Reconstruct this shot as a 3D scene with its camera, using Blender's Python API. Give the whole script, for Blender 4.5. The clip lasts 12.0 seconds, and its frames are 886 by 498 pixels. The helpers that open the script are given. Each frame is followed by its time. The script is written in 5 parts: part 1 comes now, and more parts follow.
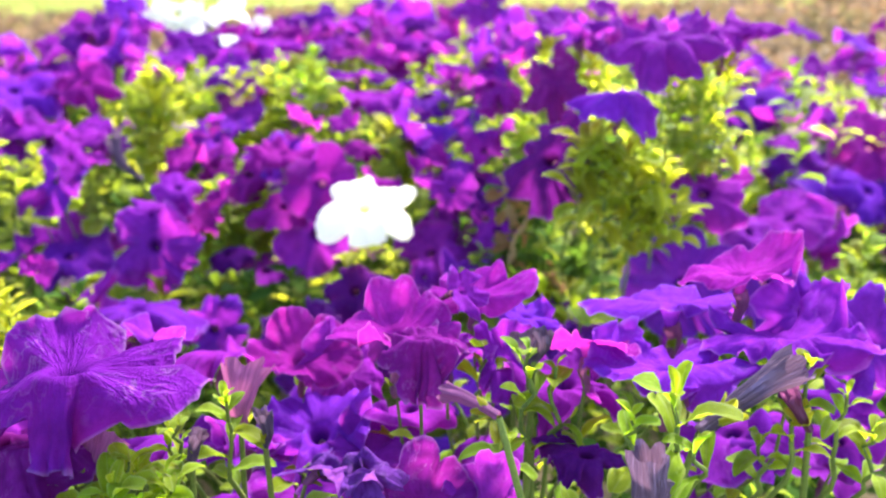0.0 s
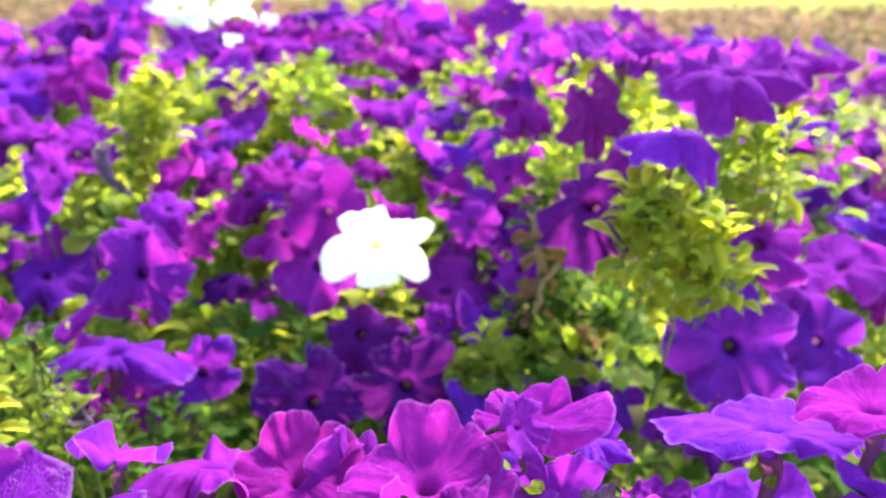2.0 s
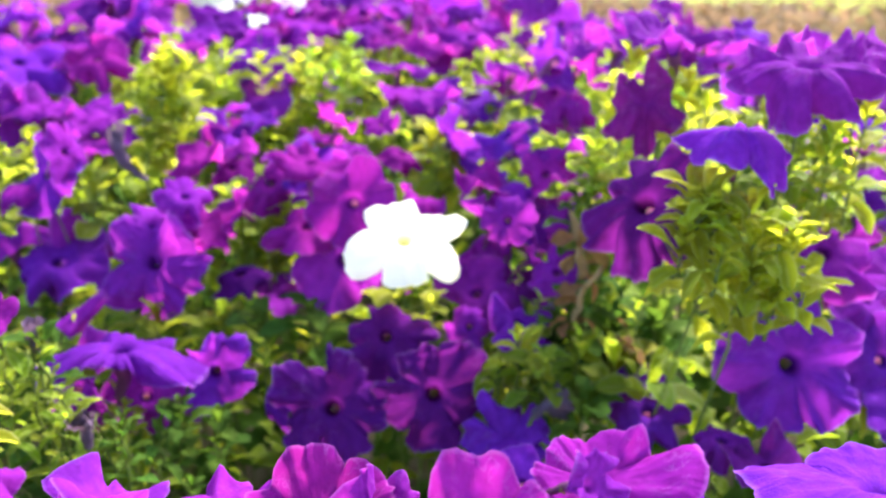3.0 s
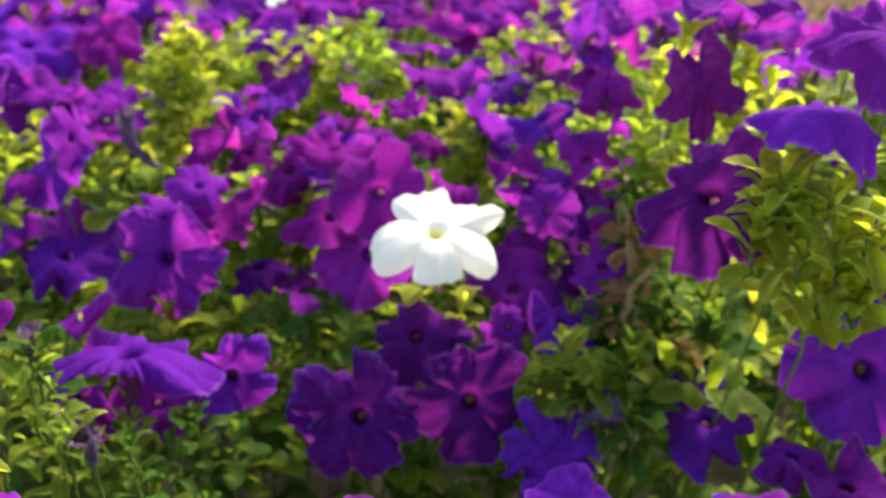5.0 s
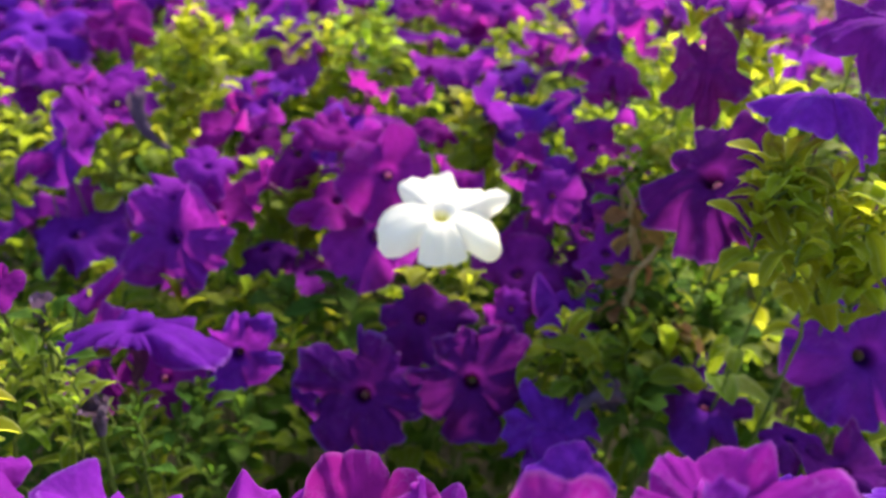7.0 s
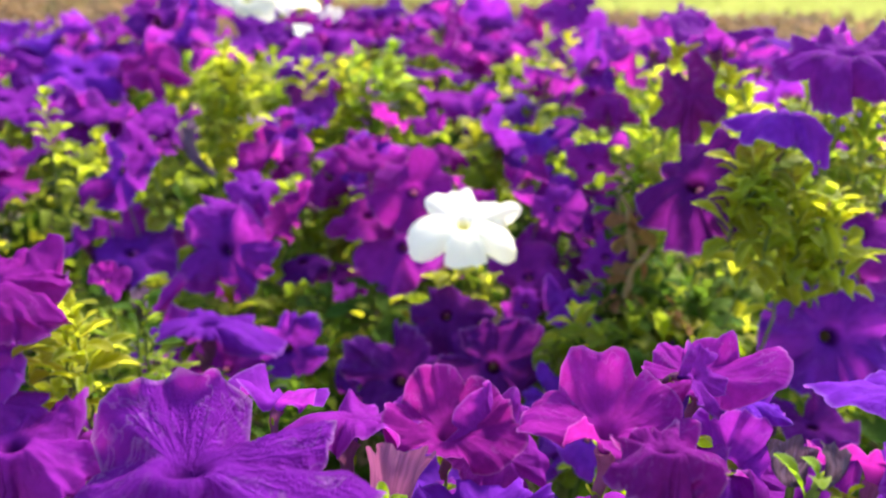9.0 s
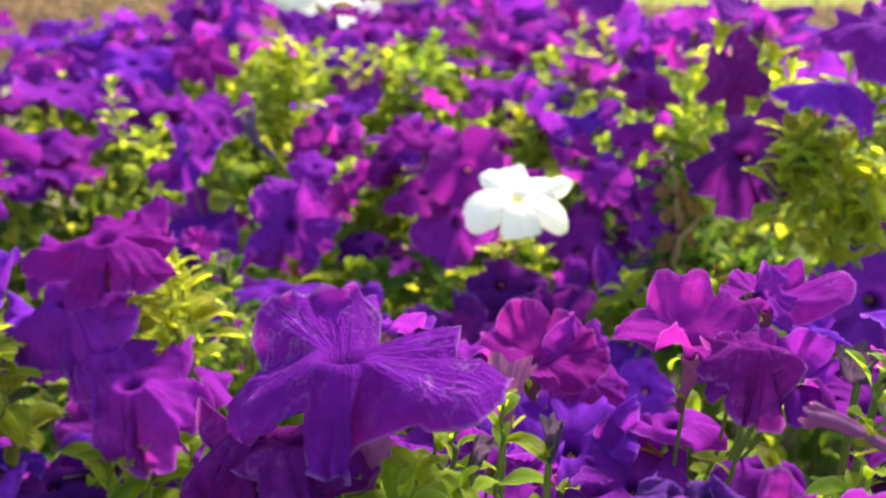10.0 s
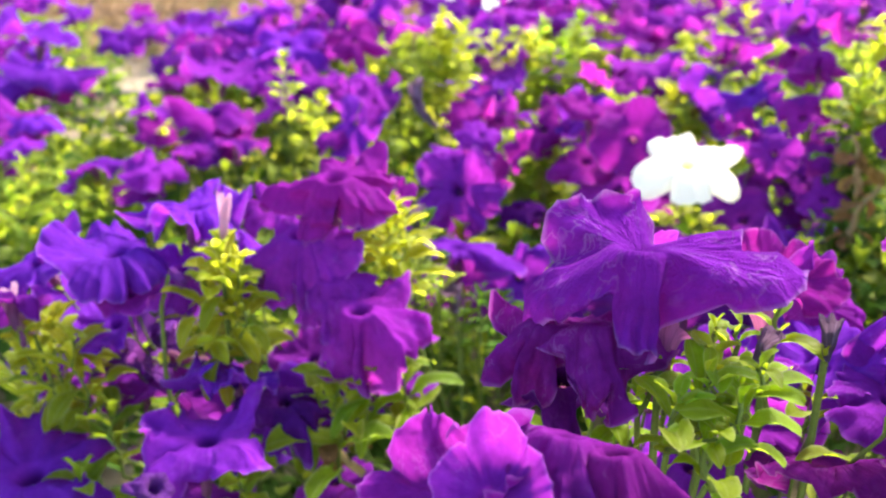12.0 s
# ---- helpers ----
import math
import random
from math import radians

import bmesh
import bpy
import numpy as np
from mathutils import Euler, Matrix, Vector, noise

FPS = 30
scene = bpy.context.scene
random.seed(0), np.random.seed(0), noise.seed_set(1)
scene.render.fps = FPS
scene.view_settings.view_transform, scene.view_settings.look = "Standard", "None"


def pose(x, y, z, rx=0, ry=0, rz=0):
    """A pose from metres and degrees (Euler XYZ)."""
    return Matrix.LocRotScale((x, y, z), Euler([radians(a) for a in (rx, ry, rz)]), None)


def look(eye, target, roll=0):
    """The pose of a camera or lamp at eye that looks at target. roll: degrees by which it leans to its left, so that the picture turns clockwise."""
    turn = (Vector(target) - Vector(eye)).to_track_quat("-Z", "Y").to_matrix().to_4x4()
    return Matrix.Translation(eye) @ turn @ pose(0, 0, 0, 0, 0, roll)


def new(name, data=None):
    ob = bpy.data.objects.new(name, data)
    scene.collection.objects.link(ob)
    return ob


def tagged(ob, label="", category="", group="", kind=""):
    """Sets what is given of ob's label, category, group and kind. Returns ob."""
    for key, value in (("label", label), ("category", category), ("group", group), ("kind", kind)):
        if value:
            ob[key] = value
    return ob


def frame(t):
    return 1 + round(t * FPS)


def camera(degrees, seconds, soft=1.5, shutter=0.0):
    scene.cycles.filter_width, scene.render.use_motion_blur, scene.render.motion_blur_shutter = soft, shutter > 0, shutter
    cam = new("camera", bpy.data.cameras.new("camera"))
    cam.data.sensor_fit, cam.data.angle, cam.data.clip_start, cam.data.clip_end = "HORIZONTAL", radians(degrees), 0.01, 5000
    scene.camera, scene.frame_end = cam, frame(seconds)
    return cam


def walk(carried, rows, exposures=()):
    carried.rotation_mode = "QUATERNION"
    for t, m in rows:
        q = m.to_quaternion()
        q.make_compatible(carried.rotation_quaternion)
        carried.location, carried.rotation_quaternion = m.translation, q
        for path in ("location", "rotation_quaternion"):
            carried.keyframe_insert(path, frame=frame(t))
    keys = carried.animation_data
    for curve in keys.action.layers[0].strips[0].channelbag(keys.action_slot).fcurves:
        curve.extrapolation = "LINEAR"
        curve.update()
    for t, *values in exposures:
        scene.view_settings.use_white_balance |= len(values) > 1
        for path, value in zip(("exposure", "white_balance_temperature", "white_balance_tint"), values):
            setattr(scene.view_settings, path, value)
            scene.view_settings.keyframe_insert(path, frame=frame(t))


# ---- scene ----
cam = camera(54.9, 12.0, soft=2.2)
cam.data.dof.use_dof, cam.data.dof.focus_distance, cam.data.dof.aperture_fstop = True, 0.21, 16.0
PATH = [
    (0, (0.024, 0.002, 0.467), (-0.043, 1.87, -0.244), -1.2),
    (0.5, (0.012, 0.013, 0.479), (-0.068, 1.888, -0.211), -0.9),
    (1, (0.003, 0.029, 0.482), (-0.099, 1.91, -0.191), -0.6),
    (1.5, (0.0, 0.044, 0.481), (-0.11, 1.919, -0.207), -0.4),
    (2, (0.009, 0.068, 0.472), (-0.054, 1.933, -0.247), 1.0),
    (2.5, (0.002, 0.085, 0.469), (-0.09, 1.944, -0.262), 1.5),
    (3, (0.0, 0.104, 0.463), (-0.108, 1.958, -0.279), 2.2),
    (5, (-0.012, 0.142, 0.452), (-0.158, 1.979, -0.324), 1.6),
    (5.5, (-0.008, 0.143, 0.446), (-0.163, 1.976, -0.338), 2.0),
    (6, (-0.008, 0.145, 0.444), (-0.165, 1.975, -0.346), 2.1),
    (6.5, (-0.008, 0.142, 0.444), (-0.166, 1.974, -0.344), 2.3),
    (7, (-0.011, 0.135, 0.448), (-0.169, 1.966, -0.34), 2.4),
    (7.2, (-0.015, 0.129, 0.452), (-0.173, 1.958, -0.342), 2.6),
    (8.8, (-0.021, 0.069, 0.457), (-0.153, 1.936, -0.25), 1.6),
    (9, (-0.023, 0.063, 0.457), (-0.167, 1.928, -0.252), 1.6),
    (9.5, (-0.031, 0.045, 0.455), (-0.194, 1.907, -0.258), 1.0),
    (10, (-0.04, 0.03, 0.451), (-0.24, 1.888, -0.263), 0.6),
    (10.5, (-0.052, 0.015, 0.442), (-0.31, 1.86, -0.286), 0.3),
    (11, (-0.06, 0.008, 0.434), (-0.382, 1.844, -0.29), -0.1),
    (11.5, (-0.072, 0.003, 0.432), (-0.445, 1.83, -0.292), -0.2),
    (12, (-0.082, -0.002, 0.435), (-0.506, 1.816, -0.282), -0.3),
]
EXPOSURES = [(0, 2.78, 6800, 10), (1.5, 2.86, 6700, 10), (3, 2.76, 6900, 10), (5, 2.01, 7200, 10), (6.5, 1.81, 7200, 10), (7.2, 1.91, 7200, 10), (9, 2.25, 7300, 10), (10, 2.23, 7400, 10), (11, 2.41, 7500, 10), (11.5, 2.92, 7400, 10), (12, 2.71, 7300, 10)]
walk(cam, [(t, look(eye, target, roll)) for t, eye, target, roll in PATH], EXPOSURES)

# ---- world, sun ----
SUN_AZ, SUN_EL = 30.0, 42.0           # degrees to the right of ahead, above the horizon
world = bpy.data.worlds.new("sky")
scene.world = world
world.use_nodes = True
wn = world.node_tree.nodes
sky = wn.new("ShaderNodeTexSky")
sky.sky_type, sky.sun_disc = "NISHITA", False
sky.sun_elevation, sky.sun_rotation = radians(SUN_EL), radians(SUN_AZ)
wn["Background"].inputs["Strength"].default_value = 0.12
world.node_tree.links.new(sky.outputs[0], wn["Background"].inputs["Color"])
sun = new("sun", bpy.data.lights.new("sun", "SUN"))
sun.data.energy, sun.data.angle, sun.data.color = 3.2, radians(11.0), (1.0, 0.93, 0.80)
sa, se = radians(SUN_AZ), radians(SUN_EL)
sun.matrix_world = look((9 * math.sin(sa) * math.cos(se), 9 * math.cos(sa) * math.cos(se), 9 * math.sin(se)), (0, 0, 0))


# ---- materials ----
def material(name):
    m = bpy.data.materials.new(name)
    m.use_nodes = True
    nt = m.node_tree
    nt.nodes.clear()
    return m, nt, nt.nodes.new, nt.links.new


def setin(node, **values):
    for k, v in values.items():
        node.inputs[k.replace("_", " ")].default_value = v
    return node


def noise_node(add, link, vec, scale, detail=3.0, rough=0.6):
    n = setin(add("ShaderNodeTexNoise"), Scale=scale, Detail=detail, Roughness=rough)
    if vec is not None:
        link(vec, n.inputs["Vector"])
    return n.outputs["Fac"]


def mix_col(add, link, fac, a, b, mode="MIX"):
    n = add("ShaderNodeMix")
    n.data_type, n.blend_type = "RGBA", mode
    for sock, val in ((n.inputs[0], fac), (n.inputs[6], a), (n.inputs[7], b)):
        if isinstance(val, (int, float)):
            sock.default_value = val
        elif isinstance(val, tuple):
            sock.default_value = (*val, 1)
        else:
            link(val, sock)
    return n.outputs[2]


def ramp(add, link, fac, *stops):
    n = add("ShaderNodeValToRGB")
    while len(n.color_ramp.elements) < len(stops):
        n.color_ramp.elements.new(0.5)
    for e, (p, c) in zip(n.color_ramp.elements, stops):
        e.position = p
        e.color = (*c, 1) if isinstance(c, tuple) else (c, c, c, 1)
    link(fac, n.inputs[0])
    return n.outputs[0]


def thin(name, face, glow, share, rough, throat=None, vein=0.25, spread=0.35, hue=0.015, blotch=None, bump=0.25, spec=0.04, crease=None, gleam=0.32, rim=None):
    """A thin living sheet: petal or leaf. face: colour by reflected light, glow: by light that shines through."""
    m, nt, add, link = material(name)
    uv = add("ShaderNodeUVMap").outputs[0]
    sep = add("ShaderNodeSeparateXYZ")
    link(uv, sep.inputs[0])
    geo = add("ShaderNodeTexCoord").outputs["Object"]
    info = add("ShaderNodeObjectInfo").outputs["Random"]
    grain = noise_node(add, link, geo, 4.0, 4)
    fine = noise_node(add, link, geo, 38.0, 3)
    # veins run out from the base and fork
    scaled = add("ShaderNodeVectorMath")
    scaled.operation = "MULTIPLY"
    scaled.inputs[1].default_value = (46, 2.2, 1)
    link(uv, scaled.inputs[0])
    veins = noise_node(add, link, scaled.outputs[0], 1.0, 3, 0.55)
    vein_f = ramp(add, link, veins, (0.42, 0.0), (0.56, 1.0))

    # papery creases: thin, broken ridges, with highlights painted on them as a pale tint
    if crease:
        warp = add("ShaderNodeVectorMath")
        warp.operation = "MULTIPLY_ADD"
        wob = setin(add("ShaderNodeTexNoise"), Scale=1.6, Detail=2.0)
        link(geo, wob.inputs["Vector"])
        link(wob.outputs["Color"], warp.inputs[0])
        warp.inputs[1].default_value = (1.6, 1.6, 1.6)
        fan = add("ShaderNodeVectorMath")
        fan.operation = "MULTIPLY"
        fan.inputs[1].default_value = (9.0, 1.3, 1.0)
        link(uv, fan.inputs[0])
        link(fan.outputs[0], warp.inputs[2])
        wrinkle = setin(add("ShaderNodeTexNoise"), Scale=1.5, Detail=3.0, Roughness=0.6)
        link(warp.outputs[0], wrinkle.inputs["Vector"])
        ridge = ramp(add, link, wrinkle.outputs["Fac"], (0.475, 0.0), (0.5, 1.0), (0.525, 0.0))
        where = ramp(add, link, noise_node(add, link, geo, 1.5, 2), (0.48 if gleam < 0.4 else 0.43, 0.0), (0.68, gleam))
        edge = ramp(add, link, sep.outputs[1], (0.1, 0.0), (0.45, 1.0))
        pale = mix_col(add, link, 1.0, mix_col(add, link, 1.0, ridge, where, "MULTIPLY"), edge, "MULTIPLY")

    def tint(col, dark):
        c = mix_col(add, link, vein_f, tuple(v * (1 - dark) for v in col), col)
        lighter = tuple(min(1, v * (1 + spread)) for v in col)
        darker = tuple(v * (1 - spread) for v in col)
        c = mix_col(add, link, 0.55, c, ramp(add, link, grain, (0.3, darker), (0.7, lighter)))
        if blotch:
            c = mix_col(add, link, ramp(add, link, noise_node(add, link, geo, 2.3, 2), (0.5, 0.0), (0.72, 0.75)), c, blotch)
        # painted highlights: pale colour on the creases and along the petal's edge
        if crease:
            c = mix_col(add, link, pale, c, crease)
            c = mix_col(add, link, ramp(add, link, sep.outputs[1], (0.955, 0.0), (1.0, 0.5)), c, crease)
        if rim:                                               # pale midrib; downy margins with backlight painted in as a pale rim
            off = add("ShaderNodeMath")
            off.operation, off.inputs[1].default_value = "SUBTRACT", 0.5
            link(sep.outputs[0], off.inputs[0])
            away = add("ShaderNodeMath")
            away.operation = "ABSOLUTE"
            link(off.outputs[0], away.inputs[0])
            c = mix_col(add, link, ramp(add, link, away.outputs[0], (0.0, 0.35), (0.025, 0.0), (0.15, 0.0), (0.19, 0.55)), c, rim)
        if throat:
            c = mix_col(add, link, ramp(add, link, sep.outputs[1], (0.03, 1.0), (0.12, 0.0)), c, throat)
        h = add("ShaderNodeHueSaturation")
        mr = setin(add("ShaderNodeMapRange"), To_Min=0.5 - hue, To_Max=0.5 + hue)
        link(info, mr.inputs[0])
        link(mr.outputs[0], h.inputs["Hue"])
        mv = setin(add("ShaderNodeMapRange"), To_Min=0.78, To_Max=1.16)
        inf2 = add("ShaderNodeMath")
        inf2.operation = "FRACT"
        mul = add("ShaderNodeMath")
        mul.operation, mul.inputs[1].default_value = "MULTIPLY", 17.3
        link(info, mul.inputs[0])
        link(mul.outputs[0], inf2.inputs[0])
        link(inf2.outputs[0], mv.inputs[0])
        link(mv.outputs[0], h.inputs["Value"])
        link(c, h.inputs["Color"])
        return h.outputs[0]

    p = setin(add("ShaderNodeBsdfPrincipled"), Roughness=rough)
    p.inputs["Specular IOR Level"].default_value = spec
    p.inputs["IOR"].default_value = 1.12 if crease else 1.4
    link(tint(face, vein), p.inputs["Base Color"])
    tr = add("ShaderNodeBsdfTranslucent")
    link(tint(glow, vein), tr.inputs["Color"])
    b = setin(add("ShaderNodeBump"), Strength=bump, Distance=0.04)
    hsum = add("ShaderNodeMath")
    link(vein_f, hsum.inputs[0])
    link(fine, hsum.inputs[1])
    link(hsum.outputs[0], b.inputs["Height"])
    link(b.outputs[0], p.inputs["Normal"])
    mx = add("ShaderNodeMixShader")
    mx.inputs[0].default_value = share
    link(p.outputs[0], mx.inputs[1])
    link(tr.outputs[0], mx.inputs[2])
    link(mx.outputs[0], add("ShaderNodeOutputMaterial").inputs[0])
    return m


def solid(name, dark, light, scale, rough=0.8, bump=0.5, dist=0.01, fine=90.0, spec=0.3, middle=None):
    """A thick surface with broad stains and a fine grain; scales in metres."""
    m, nt, add, link = material(name)
    co = add("ShaderNodeTexCoord").outputs["Object"]
    broad = noise_node(add, link, co, scale, 5)
    grain = noise_node(add, link, co, fine, 4, 0.7)
    stops = [(0.32, dark), (0.68, light)]
    if middle:
        stops.insert(1, (0.5, middle))
    c = ramp(add, link, broad, *stops)
    c = mix_col(add, link, 0.4, c, ramp(add, link, grain, (0.3, tuple(v * 0.7 for v in dark)), (0.7, tuple(min(1, v * 1.25) for v in light))))
    p = setin(add("ShaderNodeBsdfPrincipled"), Roughness=rough)
    p.inputs["Specular IOR Level"].default_value = spec
    link(c, p.inputs["Base Color"])
    b = setin(add("ShaderNodeBump"), Strength=bump, Distance=dist)
    link(grain, b.inputs["Height"])
    link(b.outputs[0], p.inputs["Normal"])
    link(p.outputs[0], add("ShaderNodeOutputMaterial").inputs[0])
    return m


VIOLET = thin("violet_petal", (0.138, 0.018, 0.36), (0.30, 0.023, 0.44), 0.42, 0.5, throat=(0.06, 0.006, 0.16), vein=0.18, spread=0.35, bump=0.28, crease=(0.34, 0.13, 0.56))
PURPLE = thin("purple_petal", (0.180, 0.017, 0.305), (0.34, 0.023, 0.38), 0.44, 0.5, throat=(0.075, 0.007, 0.16), vein=0.18, spread=0.35, bump=0.28, crease=(0.38, 0.13, 0.54))
MAGENTA = thin("magenta_petal", (0.215, 0.014, 0.25), (0.40, 0.019, 0.34), 0.46, 0.5, throat=(0.11, 0.008, 0.14), vein=0.18, spread=0.35, bump=0.28, crease=(0.42, 0.13, 0.50))
PAPERY = thin("crease_lit_petal", (0.172, 0.018, 0.39), (0.38, 0.024, 0.42), 0.42, 0.5, throat=(0.13, 0.014, 0.28), vein=0.08, spread=0.35, bump=0.6, crease=(0.50, 0.26, 0.60), gleam=0.48)
# dark copy of the purple petal, with shade put into the colour
WINE_SHADED = thin("shaded_wine_petal", (0.088, 0.010, 0.17), (0.165, 0.013, 0.23), 0.40, 0.6, throat=(0.03, 0.002, 0.04), vein=0.15, spread=0.3, bump=0.35, crease=(0.32, 0.12, 0.44))
CLARET = thin("claret_petal", (0.150, 0.013, 0.20), (0.29, 0.017, 0.25), 0.44, 0.55, throat=(0.05, 0.004, 0.07), vein=0.15, spread=0.35, bump=0.45, crease=(0.40, 0.16, 0.46), gleam=0.45)
WHITE = thin("white_petal", (0.95, 0.93, 0.84), (0.97, 0.95, 0.82), 0.5, 0.55, throat=(0.75, 0.72, 0.22), vein=0.04, spread=0.03, hue=0.0, bump=0.1)
LILAC = thin("withered_petal", (0.18, 0.045, 0.36), (0.30, 0.07, 0.44), 0.35, 0.75, vein=0.5, spread=0.5, blotch=(0.10, 0.05, 0.15), bump=0.7)
DARKBUD = thin("dried_petal", (0.20, 0.14, 0.25), (0.26, 0.15, 0.27), 0.22, 0.8, vein=0.6, spread=0.5, blotch=(0.16, 0.12, 0.12), bump=0.8)
TUBE = thin("flower_tube_skin", (0.22, 0.08, 0.20), (0.45, 0.12, 0.32), 0.35, 0.6, vein=0.55, spread=0.3, bump=0.4)
LEAF = thin("leaf_skin", (0.13, 0.20, 0.014), (0.40, 0.54, 0.028), 0.52, 0.55, vein=0.2, spread=0.35, hue=0.022, bump=0.4, spec=0.2, rim=(0.42, 0.47, 0.16))
# yellow-green leaf copy, brightened so that sunlight is partly in its colour
LIME = thin("lime_lit_leaf_skin", (0.21, 0.245, 0.014), (0.60, 0.66, 0.035), 0.58, 0.55, vein=0.15, spread=0.3, hue=0.02, bump=0.35, spec=0.2, rim=(0.55, 0.58, 0.20))
FRESH = thin("fleshy_leaf_skin", (0.15, 0.235, 0.010), (0.37, 0.54, 0.015), 0.50, 0.5, vein=0.15, spread=0.3, hue=0.02, bump=0.4, spec=0.25, rim=(0.36, 0.44, 0.12))
PINK = thin("pale_tube_skin", (0.50, 0.26, 0.40), (0.60, 0.30, 0.42), 0.35, 0.6, vein=0.35, spread=0.25, bump=0.4)
# darkened leaf copy: the shade low in the bed is put into its colour
DEEP = thin("shaded_leaf_skin", (0.055, 0.115, 0.02), (0.15, 0.28, 0.028), 0.35, 0.5, vein=0.25, spread=0.4, hue=0.02, bump=0.4)
DRY = thin("dead_leaf_skin", (0.30, 0.17, 0.075), (0.35, 0.18, 0.06), 0.25, 0.85, vein=0.4, spread=0.4, bump=0.7)
STEM = solid("stem_skin", (0.06, 0.10, 0.018), (0.13, 0.17, 0.035), 40, 0.6, 0.3, 0.002, 600)
TWIG = solid("dead_twig", (0.22, 0.14, 0.07), (0.38, 0.26, 0.14), 40, 0.85, 0.5, 0.002, 500)
ANTHER = solid("pollen", (0.22, 0.22, 0.09), (0.36, 0.36, 0.16), 200, 0.8, 0.3, 0.001, 900)
SOIL = solid("bed_soil", (0.09, 0.065, 0.045), (0.29, 0.235, 0.17), 7, 0.95, 0.8, 0.012, 70, middle=(0.17, 0.135, 0.095))
HOSE = solid("hose_rubber", (0.035, 0.04, 0.05), (0.08, 0.09, 0.11), 30, 0.55, 0.2, 0.001, 300)
TURF = solid("turf_soil", (0.15, 0.18, 0.045), (0.27, 0.28, 0.075), 1.4, 0.9, 0.6, 0.02, 45, middle=(0.21, 0.23, 0.06))
GRASS = thin("grass_blade", (0.18, 0.22, 0.06), (0.46, 0.49, 0.15), 0.45, 0.5, vein=0.1, spread=0.3)
RUSSET = thin("russet_leaf", (0.20, 0.135, 0.09), (0.34, 0.21, 0.12), 0.35, 0.6, vein=0.2, spread=0.3, blotch=(0.14, 0.15, 0.04))


# ---- mesh helpers ----
def mesh_ob(name, verts, faces, mat, parent=None, uvs=None, label="", smooth=True):
    """One mesh object; uvs: one (u, v) a vertex."""
    me = bpy.data.meshes.new(name)
    me.from_pydata([tuple(v) for v in verts], [], [tuple(f) for f in faces])
    if uvs is not None:
        idx = np.empty(len(me.loops), dtype=np.int32)
        me.loops.foreach_get("vertex_index", idx)
        me.uv_layers.new(name="UVMap").data.foreach_set("uv", np.asarray(uvs, dtype=np.float32)[idx].ravel())
    if smooth:
        me.polygons.foreach_set("use_smooth", np.ones(len(me.polygons), dtype=bool))
    me.materials.append(mat)
    ob = new(name, me)
    ob.parent = parent
    if label:
        ob["label"] = label
    return ob


def share_mesh(name, me, parent, m):
    ob = new(name, me)
    ob.parent, ob.matrix_basis = parent, m
    return ob


def grid_faces(rows, cols, closed=False):
    out = []
    n = cols if closed else cols - 1
    for i in range(rows - 1):
        for j in range(n):
            k = (j + 1) % cols
            out.append((i * cols + j, i * cols + k, (i + 1) * cols + k, (i + 1) * cols + j))
    return out


def tube_data(path, radii, sides=6):
    """Verts, faces, uvs of a round tube along a path."""
    path = [Vector(p) for p in path]
    verts, uvs = [], []
    for i, p in enumerate(path):
        d = (path[min(i + 1, len(path) - 1)] - path[max(i - 1, 0)]).normalized()
        a = d.orthogonal().normalized() if i == 0 else (last - d * last.dot(d)).normalized()
        last = a
        b = d.cross(a)
        for k in range(sides):
            t = 2 * math.pi * k / sides
            verts.append(p + (a * math.cos(t) + b * math.sin(t)) * radii[i])
            uvs.append((k / sides, i / (len(path) - 1)))
    faces = grid_faces(len(path), sides, True)
    faces.append(tuple(range((len(path) - 1) * sides, len(path) * sides)))
    return verts, faces, uvs


# ---- leaves ----
def leaf_arrays(width, fold, arch, wave, seed, rows=8, cols=5):
    """A leaf of unit length from the origin along +x, its face up +z."""
    rng = np.random.default_rng(seed)
    ph = rng.uniform(0, 6.28, 4)
    verts, uvs = [], []
    cx = cz = last = 0.0
    for i in range(rows):
        s = 1 - (1 - i / (rows - 1)) ** 1.45                   # narrow foot, broad blunt end, tip curling down
        if s < 0.68:
            half = 0.03 + (width * 0.5 - 0.03) * math.sin(math.pi / 2 * s / 0.68) ** 1.4
        else:
            half = width * 0.5 * math.sqrt(max(0.07, 1 - ((s - 0.68) / 0.325) ** 2))
        ang = arch * (s - 0.15)
        bow = 0.35 + 0.15 * math.sin(ph[0]) - arch * 1.5 * s
        cx, cz = cx + math.cos(bow) * (s - last), cz + math.sin(bow) * (s - last)
        last = s
        for j in range(cols):
            q = 2 * j / (cols - 1) - 1
            y = q * half
            z = cz + fold * abs(q) ** 1.3 * half + wave * abs(q) * math.sin(9 * s + ph[1] + (2 if q > 0 else 0)) * 0.06
            verts.append((cx + abs(q) * half * 0.25 * math.sin(ang), y, z))
            uvs.append((0.5 + 0.5 * q * 0.4, s))
    return np.array(verts), grid_faces(rows, cols), uvs


LEAF_SHAPES = [(0.38, 0.45, 0.7, 0.7), (0.44, 0.35, 1.0, 0.9), (0.34, 0.6, 0.5, 0.6), (0.48, 0.3, 0.8, 1.1), (0.33, 0.7, 1.3, 0.5)]
LEAF_MESH = {}
